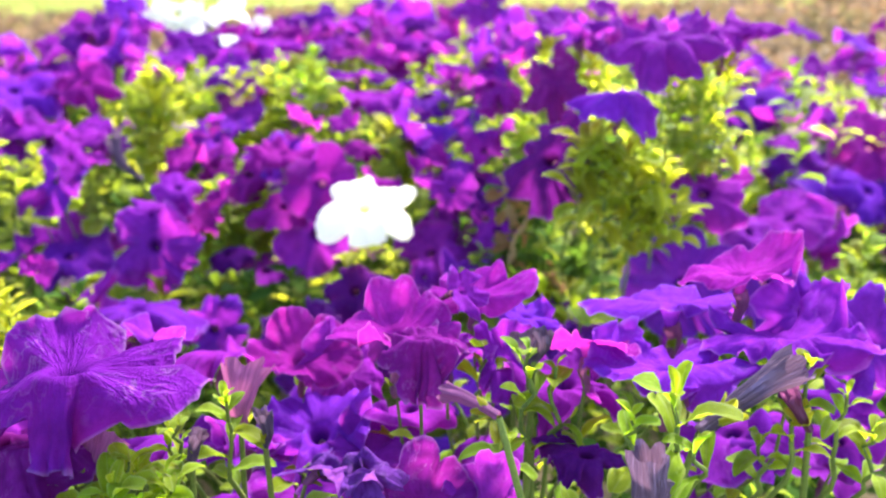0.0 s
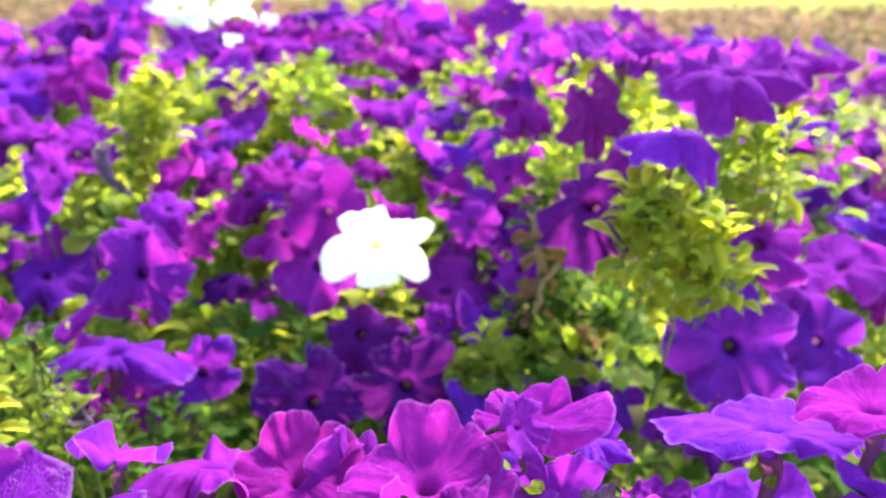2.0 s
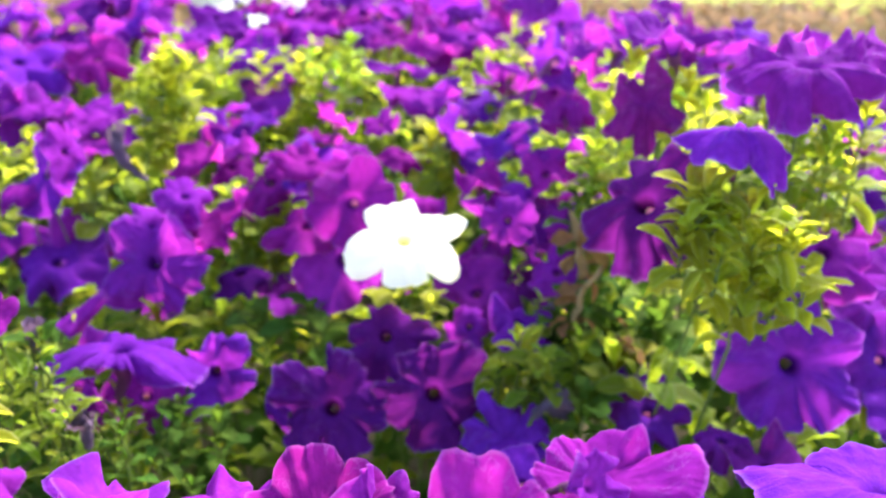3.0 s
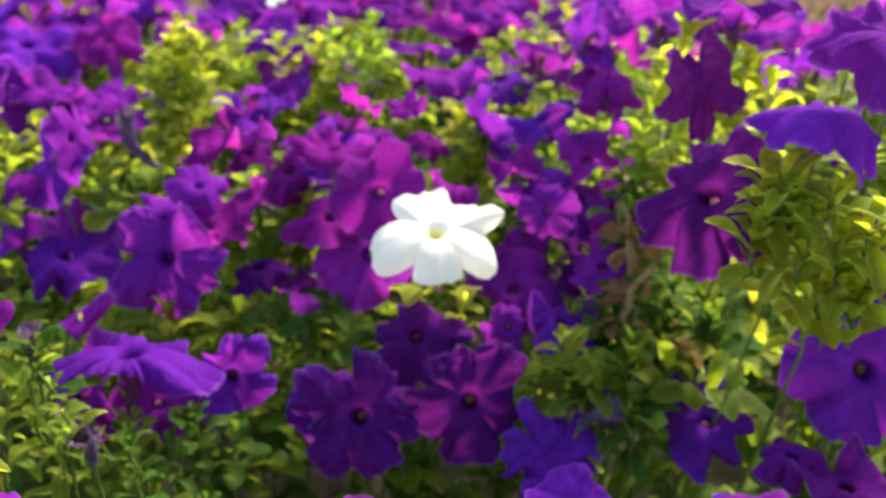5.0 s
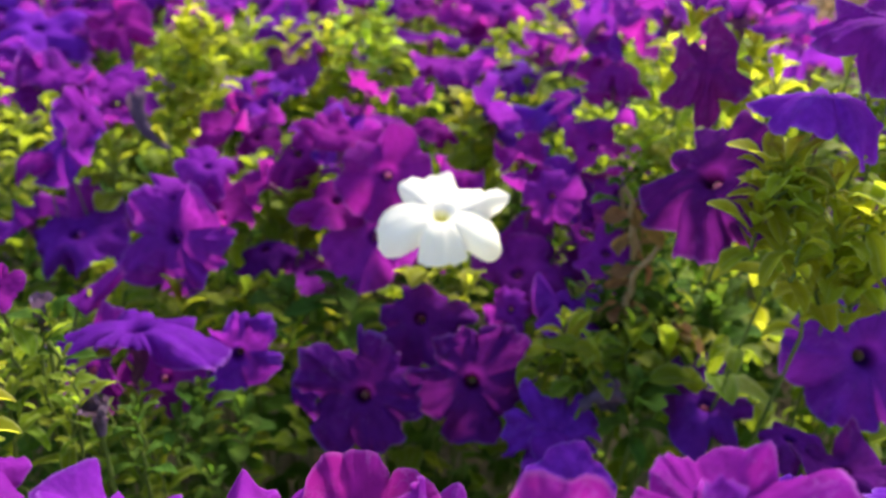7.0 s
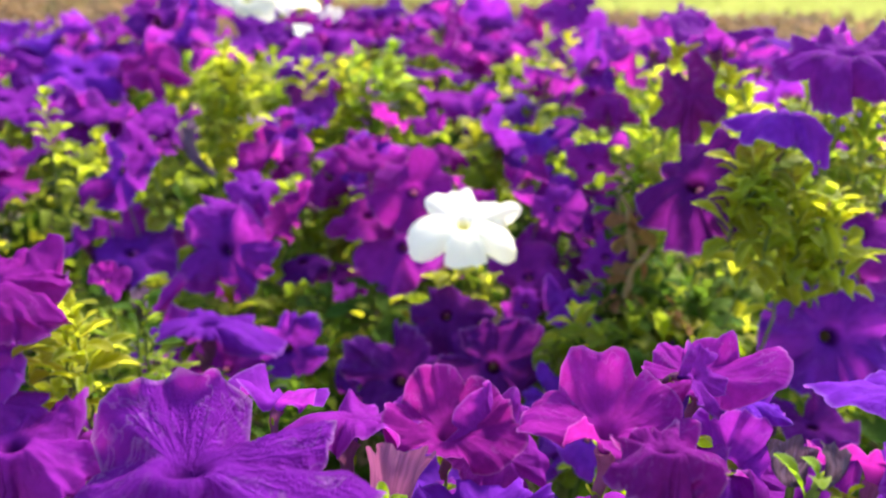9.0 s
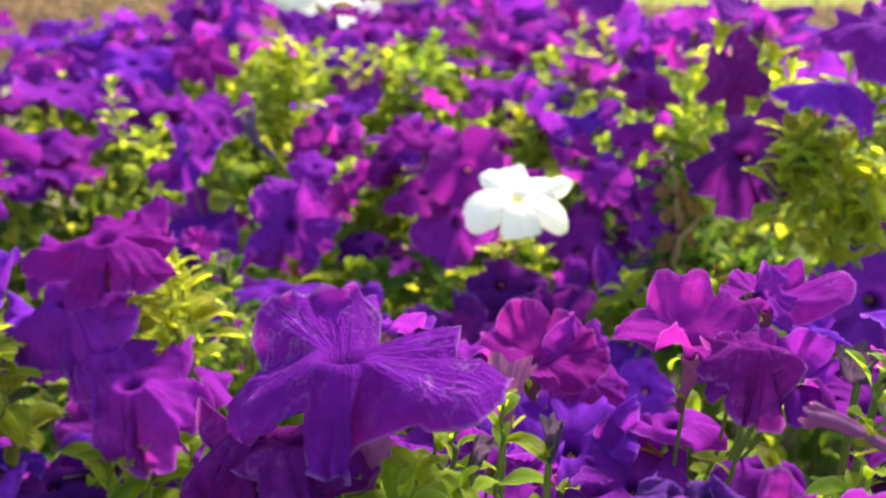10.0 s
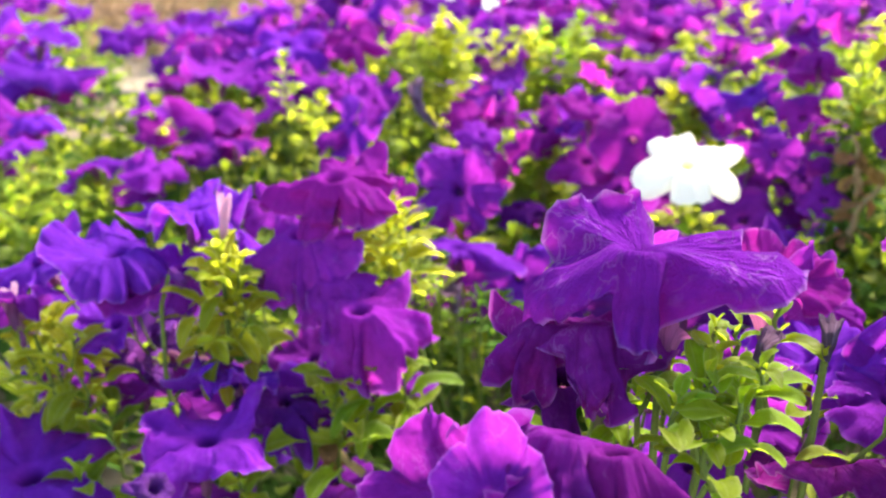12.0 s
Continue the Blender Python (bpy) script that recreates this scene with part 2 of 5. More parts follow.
for lm in (LEAF, LIME, FRESH, DEEP, DRY):
    for li, shape in enumerate(LEAF_SHAPES * 2):              # five broad ones, then five narrow ones
        lv, lf, lu = leaf_arrays(shape[0] * (1.04 if li < 5 else 0.82), *shape[1:], li)
        tmp = mesh_ob("leaf", lv, lf, lm, None, lu)
        LEAF_MESH[lm.name, li] = tmp.data
        bpy.data.objects.remove(tmp)


def leaf_matrix(base, az, up, length, twist=0.0):
    return Matrix.Translation(base) @ Matrix.Rotation(az, 4, "Z") @ Matrix.Rotation(-up, 4, "Y") @ Matrix.Rotation(twist, 4, "X") @ Matrix.Diagonal((length, length, length, 1))


# ---- the bed's plants: each an Empty on the soil that carries its shoots and flowers ----
plants = []
prng = random.Random(5)


def plant(x, y, label, group="petunia plants in the flower bed"):
    ob = new("petunia_plant")
    ob.empty_display_size = 0.05
    ob.location = (x, y, 0)
    tagged(ob, label, "flowering plant", group)
    plants.append(ob)
    return ob


PURPLE_LABEL = "bushy purple petunia plant in full bloom on soil"
for gy in range(0, 10):
    for gx in range(-7, 8):
        px = gx * 0.24 + (0.12 if gy % 2 else 0) + prng.uniform(-0.05, 0.05)
        py = 0.12 + gy * 0.22 + prng.uniform(-0.05, 0.05)
        plant(px, py, PURPLE_LABEL)
purple_plants = list(plants)
white_plant = plant(-0.05, 0.62, "petunia plant with one open white flower among purple ones")
far_white_plant = plant(-0.30, 1.28, "white petunia plant standing at the back of the bed")


def nearest(x, y):
    return min(purple_plants, key=lambda p: (p.location.x - x) ** 2 + (p.location.y - y - 0.02) ** 2)


# ---- flowers ----
FORMS = {  # edge ruffle, lobe bend (mean, spread), tip curl (mean, spread) in degrees, throat depth, notch, crumple
    "open": (0.065, 4, 18, 10, 34, 0.50, 0.27, 0.045),
    "droop": (0.065, 40, 34, 26, 46, 0.50, 0.36, 0.060),
    "cup": (0.065, -34, 22, 34, 40, 0.80, 0.34, 0.050),
    "wavy": (0.085, 12, 44, 18, 62, 0.50, 0.32, 0.065),
    "smooth": (0.026, 8, 8, 10, 10, 0.40, 0.33, 0.020),
    "papery": (0.070, 20, 30, 20, 30, 0.28, 0.38, 0.085),
    "crumpled": (0.095, 18, 48, 22, 60, 0.45, 0.40, 0.125),
    "soft": (0.034, 10, 15, 20, 20, 0.50, 0.30, 0.042),
    "wilt": (0.110, 95, 45, 30, 40, 0.65, 0.25, 0.22),
}


def corolla_arrays(form, seed, bends=None, seg=60, rings=11, sharp=False, lobes=None):
    """Five fused, ruffled lobes round a throat; unit radius, facing +z.
    lobes: for each its direction, backward bend and tip curl in degrees, length, and the rise of its side margins."""
    ruffle, mean, spread, cmean, cspread, deep, notch, crumple = FORMS[form]
    deep *= 1.0 if seg > 60 else 0.6
    rng = np.random.default_rng(seed)
    if lobes is None:
        turn = 72 * np.arange(5) + (rng.normal(0, 6, 5) if bends is None else 0)
        lobe = np.clip(rng.normal(mean, spread, 5), -70, 120) if bends is None else np.array(bends, dtype=float)
        curl = np.clip(rng.normal(cmean, cspread, 5), -55, 85) if bends is None else rng.normal(cmean, 12, 5)
        size = rng.uniform(0.85, 1.12, 5)
        roll = rng.normal(-0.05, 0.34, 5) * min(1.0, ruffle / 0.04)
    else:
        full = sorted(tuple(l) + (0.0,) * (5 - len(l)) for l in lobes)
        turn, lobe, curl, size, roll = (np.array(c, dtype=float) for c in zip(*full))
        roll = roll + rng.normal(0, 0.2, len(roll)) * min(1.0, ruffle / 0.04)
    n = len(turn)
    turn, lobe, curl = np.radians(turn), np.radians(lobe), np.radians(curl)
    th = turn[0] + np.linspace(0, 2 * np.pi, seg, endpoint=False)
    stop = np.append(turn, turn[0] + 2 * np.pi)
    fl = np.clip(np.searchsorted(stop, th, "right") - 1, 0, n - 1)
    nx = (fl + 1) % n
    u = (th - stop[fl]) / (stop[fl + 1] - stop[fl])              # 0 at one lobe's middle, 1 at the next one's
    w = np.clip((u - 0.5) / {"papery": 0.2, "smooth": 0.6}.get(form, 0.46) + 0.5, 0, 1)
    w = w * w * (3 - 2 * w)
    bend, tip, lsize, rise = (c[fl] * (1 - w) + c[nx] * w for c in (lobe, curl, size, roll))
    side = np.where(u < 0.5, u, u - 1) * 2                       # -1 to 1 across a lobe
    d = np.abs(side)
    k0 = np.where(u < 0.5, fl, nx)
    cleft = np.minimum(0.6, notch * ((stop[fl + 1] - stop[fl]) * n / (2 * np.pi)) ** 1.5)    # wide gaps are cut deeper
    scallop = rng.uniform(0.02, 0.07, n)[k0]
    skew = rng.normal(0, 0.06, n)[k0]
    edge = lsize * (1 + skew * side * (1 - d ** 4) - cleft * d ** 4.5 - scallop * np.exp(-(d / 0.16) ** 2))
    twist = rng.normal(0, 0.26, n)[k0] * min(1.0, ruffle / 0.04)
    ph = rng.uniform(0, 6.28, n)[k0]
    wide = rng.uniform(2.6, 5.0, n)[k0]
    swell = np.sin(wide * side + ph) * (1 - d ** 6)           # each lobe waves on its own
    pleat = sum(a * np.sin(k * th + rng.uniform(0, 6.28)) for k, a in ((4, 0.7), (7, 0.8), (9, 0.7), (11, 0.6)))
    frill = sum(a * np.sin(k * th + rng.uniform(0, 6.28)) for k, a in ((13, 0.8), (17, 0.8), (22, 0.6), (29, 0.45)))
    if seg < 60:
        frill = frill * 0.5
    nick = 0.010 * np.sin(23 * th + rng.uniform(0, 6)) + 0.008 * np.sin(37 * th + rng.uniform(0, 6))
    vs = np.linspace(0, 1, rings) ** 1.1
    rad = np.full(seg, 0.075)
    hgt = np.full(seg, -deep)
    ring_list, uvs = [], []
    last_v = 0.0
    swirl = rng.normal(0, 0.05)
    soft = lambda x: np.clip(x, 0, 1) ** 2 * (3 - 2 * np.clip(x, 0, 1))
    for v in vs:
        dv = v - last_v
        steep = deep * 12 * (1 - v) ** 12
        slope = np.arctan2(steep, 0.9)                            # the funnel opens out flat
        f = np.clip((v - 0.2) / 0.8, 0, 1)
        fold = soft((v - 0.10) / 0.22) if sharp else soft((v - 0.16) / 0.62)
        ang = slope - bend * fold - tip * soft((v - 0.66) / 0.40)
        step = dv * 0.92 * (1 + (edge - 1) * soft((v - 0.1) / 0.4)) * np.sqrt(1 + steep ** 2)
        rad = rad + np.cos(ang) * step
        hgt = hgt + np.sin(ang) * step
        lift = ruffle * (0.28 * pleat * v ** 2 + 1.5 * swell * v ** 2 + 0.62 * frill * v ** 4)
        lift = lift + f * f * (twist * side * (1 - d ** 6) + rise * (d * d - 0.3)) - 0.13 * f * np.exp(-((1 - d) / 0.15) ** 2) + 0.025 * f * np.exp(-(d / 0.12) ** 2)
        lean = bend * fold + tip * soft((v - 0.66) / 0.40)
        z = hgt + lift * np.cos(lean)
        r = np.maximum(rad + lift * np.sin(lean) + nick * v ** 6, 0.06)
        a = th + swirl * v + 0.3 * ruffle * v ** 3 * np.sin(9 * th + 1.0)
        ring_list.append(np.stack([r * np.cos(a), r * np.sin(a), z], 1))
        uvs += [((t - turn[0]) / (2 * np.pi), v) for t in th]
        last_v = v
    pts = np.concatenate(ring_list)
    vv = np.repeat(vs, seg)[:, None]
    for freq, amp in ((2.6, 1.0), (5.2, 0.6), (10.0, 0.32), (19.0, 0.14)):
        for _ in range(3):
            dirn, axis = rng.normal(0, 1, 3), rng.normal(0, 1, 3)
            pts = pts + crumple * amp * 0.45 * np.clip(vv - 0.15, 0, 1) ** 1.3 * np.sin(pts @ (dirn * freq) + rng.uniform(0, 6.28))[:, None] * axis[None, :]
    if seg > 60:                                              # sharp papery creases
        for _ in range(8):
            dirn = rng.normal(0, 1, 3)
            dirn *= rng.uniform(3.0, 8.0) / np.linalg.norm(dirn)
            ph = pts @ dirn + 0.8 * np.sin(pts @ rng.normal(0, 2.5, 3)) + rng.uniform(0, 6.28)
            ridge = (1 - np.abs(np.sin(ph))) ** 5
            spot = np.clip(0.4 + np.sin(pts @ rng.normal(0, 2.0, 3) + rng.uniform(0, 6.28)), 0, 1)
            pts = pts + (crumple * 0.75 * np.clip(vv - 0.2, 0, 1)) * (ridge * spot)[:, None] * np.array((0.0, 0.0, 1.0))[None, :]
    return pts, grid_faces(rings, seg, True), uvs, deep


def facing(az, el, spin):
    a, e = radians(az), radians(el)
    n = Vector((math.sin(a) * math.cos(e), -math.cos(a) * math.cos(e), math.sin(e)))
    x = Vector((math.cos(a), math.sin(a), 0))
    y = n.cross(x)
    return Matrix((x, y, n)).transposed().to_4x4() @ Matrix.Rotation(radians(spin), 4, "Z")


def sepals(r, mat, parent, seed, tube_len, deep, big=1.0):
    """The calyx: five narrow green sepals round the tube's foot."""
    rng = np.random.default_rng(seed)
    verts, faces, uvs = [], [], []
    foot = -deep - tube_len
    for k in range(5):
        lv, lf, lu = leaf_arrays(0.30, 0.5, -0.4 + rng.uniform(-0.3, 0.5), 0.4, seed + k, 6, 3)
        m = Matrix.Translation((0, 0, foot)) @ Matrix.Rotation(2 * math.pi * k / 5 + rng.uniform(-0.2, 0.2), 4, "Z") @ Matrix.Rotation(-rng.uniform(0.75, 1.25), 4, "Y") @ Matrix.Diagonal((0.42 * big, 0.42 * big, 0.42 * big, 1))
        o = len(verts)
        verts += [tuple(m @ Vector(v)) for v in lv]
        faces += [tuple(o + i for i in f) for f in lf]
        uvs += lu
    ob = mesh_ob("calyx", verts, faces, mat, parent, uvs, "green five-lobed calyx")
    return ob


BLOOMS = []                            # centre, radius and facing of each flower: the leaves keep clear of them


def bloom(x, y, z, r, az, el, form="open", mat=None, spin=18, bends=None, owner=None, tube=0.55, fine=False, seed=None, label="", seg=45, plain=False, sharp=False, lobes=None):
    """A petunia flower whose limb is centred on (x, y, z), radius r metres; az, el: where it faces (0, 0: towards the near side)."""
    mat = mat or PURPLE
    r *= 1.14 if lobes or y < 0.42 else 1.24
    owner = owner or nearest(x, y)
    BLOOMS.append((x, y, z, r, *(facing(az, el, 0).to_3x3() @ Vector((0, 0, 1)))))
    seed = seed if seed is not None else int(abs(x * 7919 + y * 104729 + z * 1299709)) % 99991
    verts, faces, uvs, deep = corolla_arrays(form, seed, bends, 120 if fine else seg, 28 if fine else seg // 5 + 2, sharp, lobes)
    spin = 0 if lobes else spin
    ob = mesh_ob("flower", verts, faces, mat, owner, uvs, label)
    m = Matrix.Translation(Vector((x, y, z)) - owner.location) @ facing(az, el, spin) @ Matrix.Diagonal((r, r, r, 1))
    ob.matrix_basis = m
    # tube behind the limb
    if tube > 0:
        n = 6
        path = [(0.05 * math.sin(i * 1.1), 0, -deep + 0.03 - (tube + 0.05) * i / (n - 1)) for i in range(n)]
        radii = [0.135 - 0.075 * (i / (n - 1)) ** 0.8 for i in range(n)]
        tv, tf, tu = tube_data(path, radii, 10)
        mesh_ob("flower_tube", tv, tf, TUBE if mat is not WHITE else LIME, ob, tu, "veined mauve flower tube" if mat is not WHITE else "")
        sepals(r, LEAF if y > 0.4 else FRESH, ob, seed, tube, deep)
    # anthers in the throat
    av, af = [], []
    for k in range(5):
        t = k * 1.26
        c = Vector((0.035 * math.cos(t), 0.035 * math.sin(t), -deep * 0.85 + 0.02 * (k % 2)))
        o = len(av)
        av += [c + Vector(p) * 0.018 for p in ((1, 0, 0), (0, 1, 0), (-1, 0, 0), (0, -1, 0), (0, 0, 1.2), (0, 0, -1.2))]
        af += [(o, o + 1, o + 4), (o + 1, o + 2, o + 4), (o + 2, o + 3, o + 4), (o + 3, o, o + 4), (o + 1, o, o + 5), (o + 2, o + 1, o + 5), (o + 3, o + 2, o + 5), (o, o + 3, o + 5)]
    if fine:
        mesh_ob("stamen", av, af, ANTHER, ob, None, "pale green stamen tips deep in the throat")
    # stalk down to the plant's foot, as a child of the flower
    top = m @ Vector((0, 0, -deep - tube + 0.02))
    back = (m.to_3x3() @ Vector((0, 0, -1))).normalized()
    rr = random.Random(seed)
    foot = Vector((top.x * 0.8 + rr.uniform(-0.02, 0.02), top.y * 0.8 + rr.uniform(-0.02, 0.02) + (0.05 if y > 0.4 else 0.13), -0.01))
    c1 = top + back * 0.03 - Vector((0, 0, 0.03))
    c2 = foot + Vector((0, 0, max(0.03, top.z * (0.5 if y > 0.4 else 0.8))))
    pts = []
    for i in range(9):
        s = i / 8
        pts.append(top * (1 - s) ** 3 + c1 * 3 * s * (1 - s) ** 2 + c2 * 3 * s * s * (1 - s) + foot * s ** 3)
    sv, sf, su = tube_data(pts, [0.0005 + 0.0004 * i / 8 for i in range(9)], 6)
    inv = m.inverted()
    mesh_ob("flower_stalk", [inv @ Vector(v) for v in sv], sf, STEM, ob, su)
    if y < 0.62 and not plain:
        turn = rr.uniform(0, 6.28)
        for i in range(4 if y < 0.4 else 5):
            c = 1.0 + i * (0.75 if y < 0.4 else 0.7)
            k = min(7, int(c))
            p = pts[k].lerp(pts[k + 1], c - k)
            lm = leaf_matrix(p, turn, rr.uniform(0.0, 0.8), rr.uniform(0.010, 0.016) * (1 if y < 0.4 else 1.25), rr.uniform(-0.3, 0.3))
            share_mesh("leaf", LEAF_MESH[(FRESH if y < 0.4 else LEAF).name, rr.randrange(5)], ob, inv @ lm)
            turn += 2.4
    return ob


# ---- leafy shoots ----
def shoot(x, y, z, height, leaf=0.030, count=16, mat=None, lean=(0.0, 0.0), owner=None, seed=None, spread=1.0, branch=False):
    """A leafy shoot with its tip at (x, y, z); the leaves sit on its upper part, height metres long."""
    mat = mat or LEAF
    owner = owner or nearest(x, y)
    seed = seed if seed is not None else int(abs(x * 6151 + y * 15731 + z * 789221)) % 99991
    rng = random.Random(seed)
    leaf, count = leaf * (0.66 if y < 0.25 else 0.84 if y < 0.4 else 0.66 if y < 0.48 and x < 0 else 0.74), int(count * (1.0 if y < 0.4 or y < 0.48 and x < 0 else 1.25))
    o = owner.location
    tip = Vector((x, y, z)) - o
    foot = Vector(((tip.x) * 0.85 + lean[0] * 0.3, (tip.y) * 0.85 + lean[1] * 0.3 + (0.05 if y > 0.4 else 0.22), -0.01))
    low = tip - Vector((lean[0] * 1.0, lean[1] * 1.0, height))
    pts = []
    for i in range(7):
        s = i / 6
        pts.append(tip.lerp(low, s) + Vector((rng.uniform(-1, 1), rng.uniform(-1, 1), 0)) * 0.0022 * (i > 0))
    if low.z > 0.02 and not branch:
        pts += [low.lerp(foot, s) for s in (0.35, 0.7, 1.0)]
    n = len(pts)
    sv, sf, su = tube_data(pts, [0.0005 + 0.0005 * i / (n - 1) for i in range(n)], 6)
    st = mesh_ob("shoot", sv, sf, STEM, owner, su)
    az = rng.uniform(0, 6.28)
    joined = []
    for i in range(count):
        s = ((i + 0.3) / count) ** 1.5
        q = s * 6
        a = pts[int(min(5, q))]
        b = pts[int(min(5, q)) + 1]
        p = a.lerp(b, q - int(min(5, q)))
        up = 1.15 - 0.70 * min(1, s * 1.5) + rng.uniform(-0.25, 0.25)
        size = leaf * (0.5 + 0.62 * min(1, s * 3)) * rng.uniform(0.75, 1.25)
        if y > 0.62:
            joined.append((*p, az, up, size))
        else:
            me = LEAF_MESH[mat.name, rng.randrange(5) + (5 if 0.25 < y < 0.44 else 0)]
            share_mesh("leaf", me, st, leaf_matrix(p, az, up, size * spread, rng.uniform(-0.3, 0.3)))
        az += 2.4 + rng.uniform(-0.25, 0.25)
    if joined:
        leaf_heap("leaf_tuft", joined, mat, seed).parent = st
    return st


def spent_flower(base, tip, r0, r1, mat, seed, flare=0.0, fold=0.16, label="withered, furled petunia flower"):
    """A closed or furled flower from its foot at base to its mouth at tip: a folded tube, ragged at the mouth, with sepals at its foot."""
    base, tip = Vector(base), Vector(tip)
    owner = nearest(base.x, base.y)
    rng = np.random.default_rng(seed)
    o = owner.location
    d = (tip - base)
    ln = d.length
    d.normalize()
    a = d.orthogonal().normalized()
    b = d.cross(a)
    sag = Vector((rng.normal(0, 0.06), rng.normal(0, 0.06), rng.normal(0, 0.05))) * ln
    rows, cols = 18, 30
    ph = rng.uniform(0, 6.28, 4)
    verts, uvs = [], []
    for i in range(rows):
        s = i / (rows - 1)
        c = base + d * ln * s + sag * math.sin(math.pi * s)
        r = r0 + (r1 - r0) * s ** 1.6 + flare * max(0, s - 0.8) * 5 * r1
        for j in range(cols):
            t = 2 * math.pi * j / cols
            crease = 1 + (0.06 + fold * s * s) * math.sin(5 * t + ph[0] + 2.2 * s) + 0.5 * fold * s * math.sin(9 * t + ph[1] + 3 * s) + 0.06 * math.sin(13 * s + 2 * t + ph[2])
            rag = ln * 0.06 * s ** 6 * math.sin(5 * t + ph[3] + 1.1) + ln * 0.02 * s ** 8 * math.sin(11 * t)
            verts.append(c + (a * math.cos(t) + b * math.sin(t)) * r * crease + d * rag - o)
            uvs.append((j / cols, 0.3 + 0.7 * s))
    ob = mesh_ob("spent_flower", verts, grid_faces(rows, cols, True), mat, owner, uvs, label)
    foot = base - o
    turn = d.to_track_quat("Z", "Y").to_matrix().to_4x4()
    lv, lf, lu = leaf_arrays(0.30, 0.5, 0.2, 0.4, seed, 6, 3)
    cv, cf, cu = [], [], []
    for k in range(5):
        m = Matrix.Translation(foot) @ turn @ Matrix.Rotation(k * 1.257 + ph[1], 4, "Z") @ Matrix.Rotation(-1.0 + rng.uniform(-0.3, 0.2), 4, "Y") @ Matrix.Diagonal((ln * 0.42, ln * 0.42, ln * 0.42, 1))
        n = len(cv)
        cv += [m @ Vector(v) for v in lv]
        cf += [tuple(n + i for i in f) for f in lf]
        cu += lu
    mesh_ob("calyx", cv, cf, LIME, ob, cu, "green five-lobed calyx")
    ground = Vector((foot.x * 0.85, foot.y * 0.85 + 0.03, -0.01))
    mid = foot - d * 0.02 - Vector((0, 0, 0.03))
    pts = [foot * (1 - s) ** 2 + mid * 2 * s * (1 - s) + (ground * 0.5 + mid * 0.5) * s * s for s in (0, 0.25, 0.5, 0.75, 1)] + [ground]
    sv, sf, su = tube_data(pts, [0.0009, 0.001, 0.001, 0.0012, 0.0014, 0.0016], 6)
    mesh_ob("flower_stalk", sv, sf, STEM, ob, su)


def dry_twig(x, y, z, height, lean, seed):
    """A dead, bent flower stalk with a few shrivelled leaves."""
    owner = nearest(x, y)
    rng = random.Random(seed)
    tip = Vector((x, y, z)) - owner.location
    pts = [tip + Vector((lean * s + rng.uniform(-0.002, 0.002), 0.01 * s, -height * s)) for s in (0, 0.2, 0.4, 0.6, 0.8, 1.0)]
    sv, sf, su = tube_data(pts, [0.0012, 0.0014, 0.0016, 0.0017, 0.0019, 0.002], 6)
    st = mesh_ob("dry_stalk", sv, sf, TWIG, owner, su, "dead straw-coloured flower stalk")
    for i in range(4):
        me = LEAF_MESH[DRY.name, rng.randrange(5)]
        share_mesh("dead_leaf", me, st, leaf_matrix(pts[i + 1], rng.uniform(0, 6.28), rng.uniform(-0.9, 0.6), rng.uniform(0.013, 0.022), rng.uniform(-1, 1)))


def leaf_heap(name, places, mat, seed, rows=5, cols=3):
    """Uncountable leaves as one mesh; places: x, y, z, azimuth, upward tilt, length."""
    protos = [leaf_arrays(s[0] * 1.45, *s[1:], i, rows, cols) for i, s in enumerate(LEAF_SHAPES)]
    rng = random.Random(seed)
    verts, faces, uvs = [], [], []
    k = rows * cols
    base = np.array(protos[0][1])
    for n, (x, y, z, az, up, ln) in enumerate(places):
        lv, _, lu = protos[rng.randrange(len(protos))]
        m = np.array(leaf_matrix((x, y, z), az, up, ln, rng.uniform(-0.5, 0.5)))
        verts.append(lv @ m[:3, :3].T + m[:3, 3])
        faces.append(base + n * k)
        uvs.append(lu)
    return mesh_ob(name, np.concatenate(verts), np.concatenate(faces).tolist(), mat, None, np.concatenate(uvs))


# ---- ground ----
def sheet(name, x0, x1, y0, y1, nx, ny, z, rough, mat, seed, label, category):
    verts = []
    for j in range(ny):
        for i in range(nx):
            x, y = x0 + (x1 - x0) * i / (nx - 1), y0 + (y1 - y0) * j / (ny - 1)
            verts.append((x, y, z + rough * (noise.noise((x * 9 + seed, y * 9, 0)) + 0.5 * noise.noise((x * 25, y * 25, seed)))))
    ob = mesh_ob(name, verts, grid_faces(ny, nx), mat)
    return tagged(ob, label, category, kind="structure")


sheet("ground", -700, 700, -40, 1500, 30, 60, -0.03, 0.0, TURF, 3, "sunlit lawn ground reaching the horizon", "lawn")
sheet("flower_bed_soil", -7, 7, -0.5, 4.25, 170, 110, 0.0, 0.012, SOIL, 1, "dry pale brown soil of the flower bed", "soil")

# the white flower and its neighbours
bloom(-0.049, 0.552, 0.292, 0.0280, 0, 70, "smooth", WHITE, lobes=((-16, 26, 90, 1.52, -0.1), (46, 2, 20, 1.18), (106, -2, 12, 1.14), (188, 30, 45, 1.44, -0.3), (280, 44, 8, 1.08, -0.25)), owner=white_plant, fine=True, label="fully open white flower with a yellow throat")
bloom(-0.086, 0.592, 0.297, 0.0265, -10, 38, "open", MAGENTA, lobes=((20, 10, 20, 0.9), (75, -10, 20, 1.05), (150, 0, 0, 0.9), (215, 10, 0, 1.05), (285, 15, 0, 1.0)))
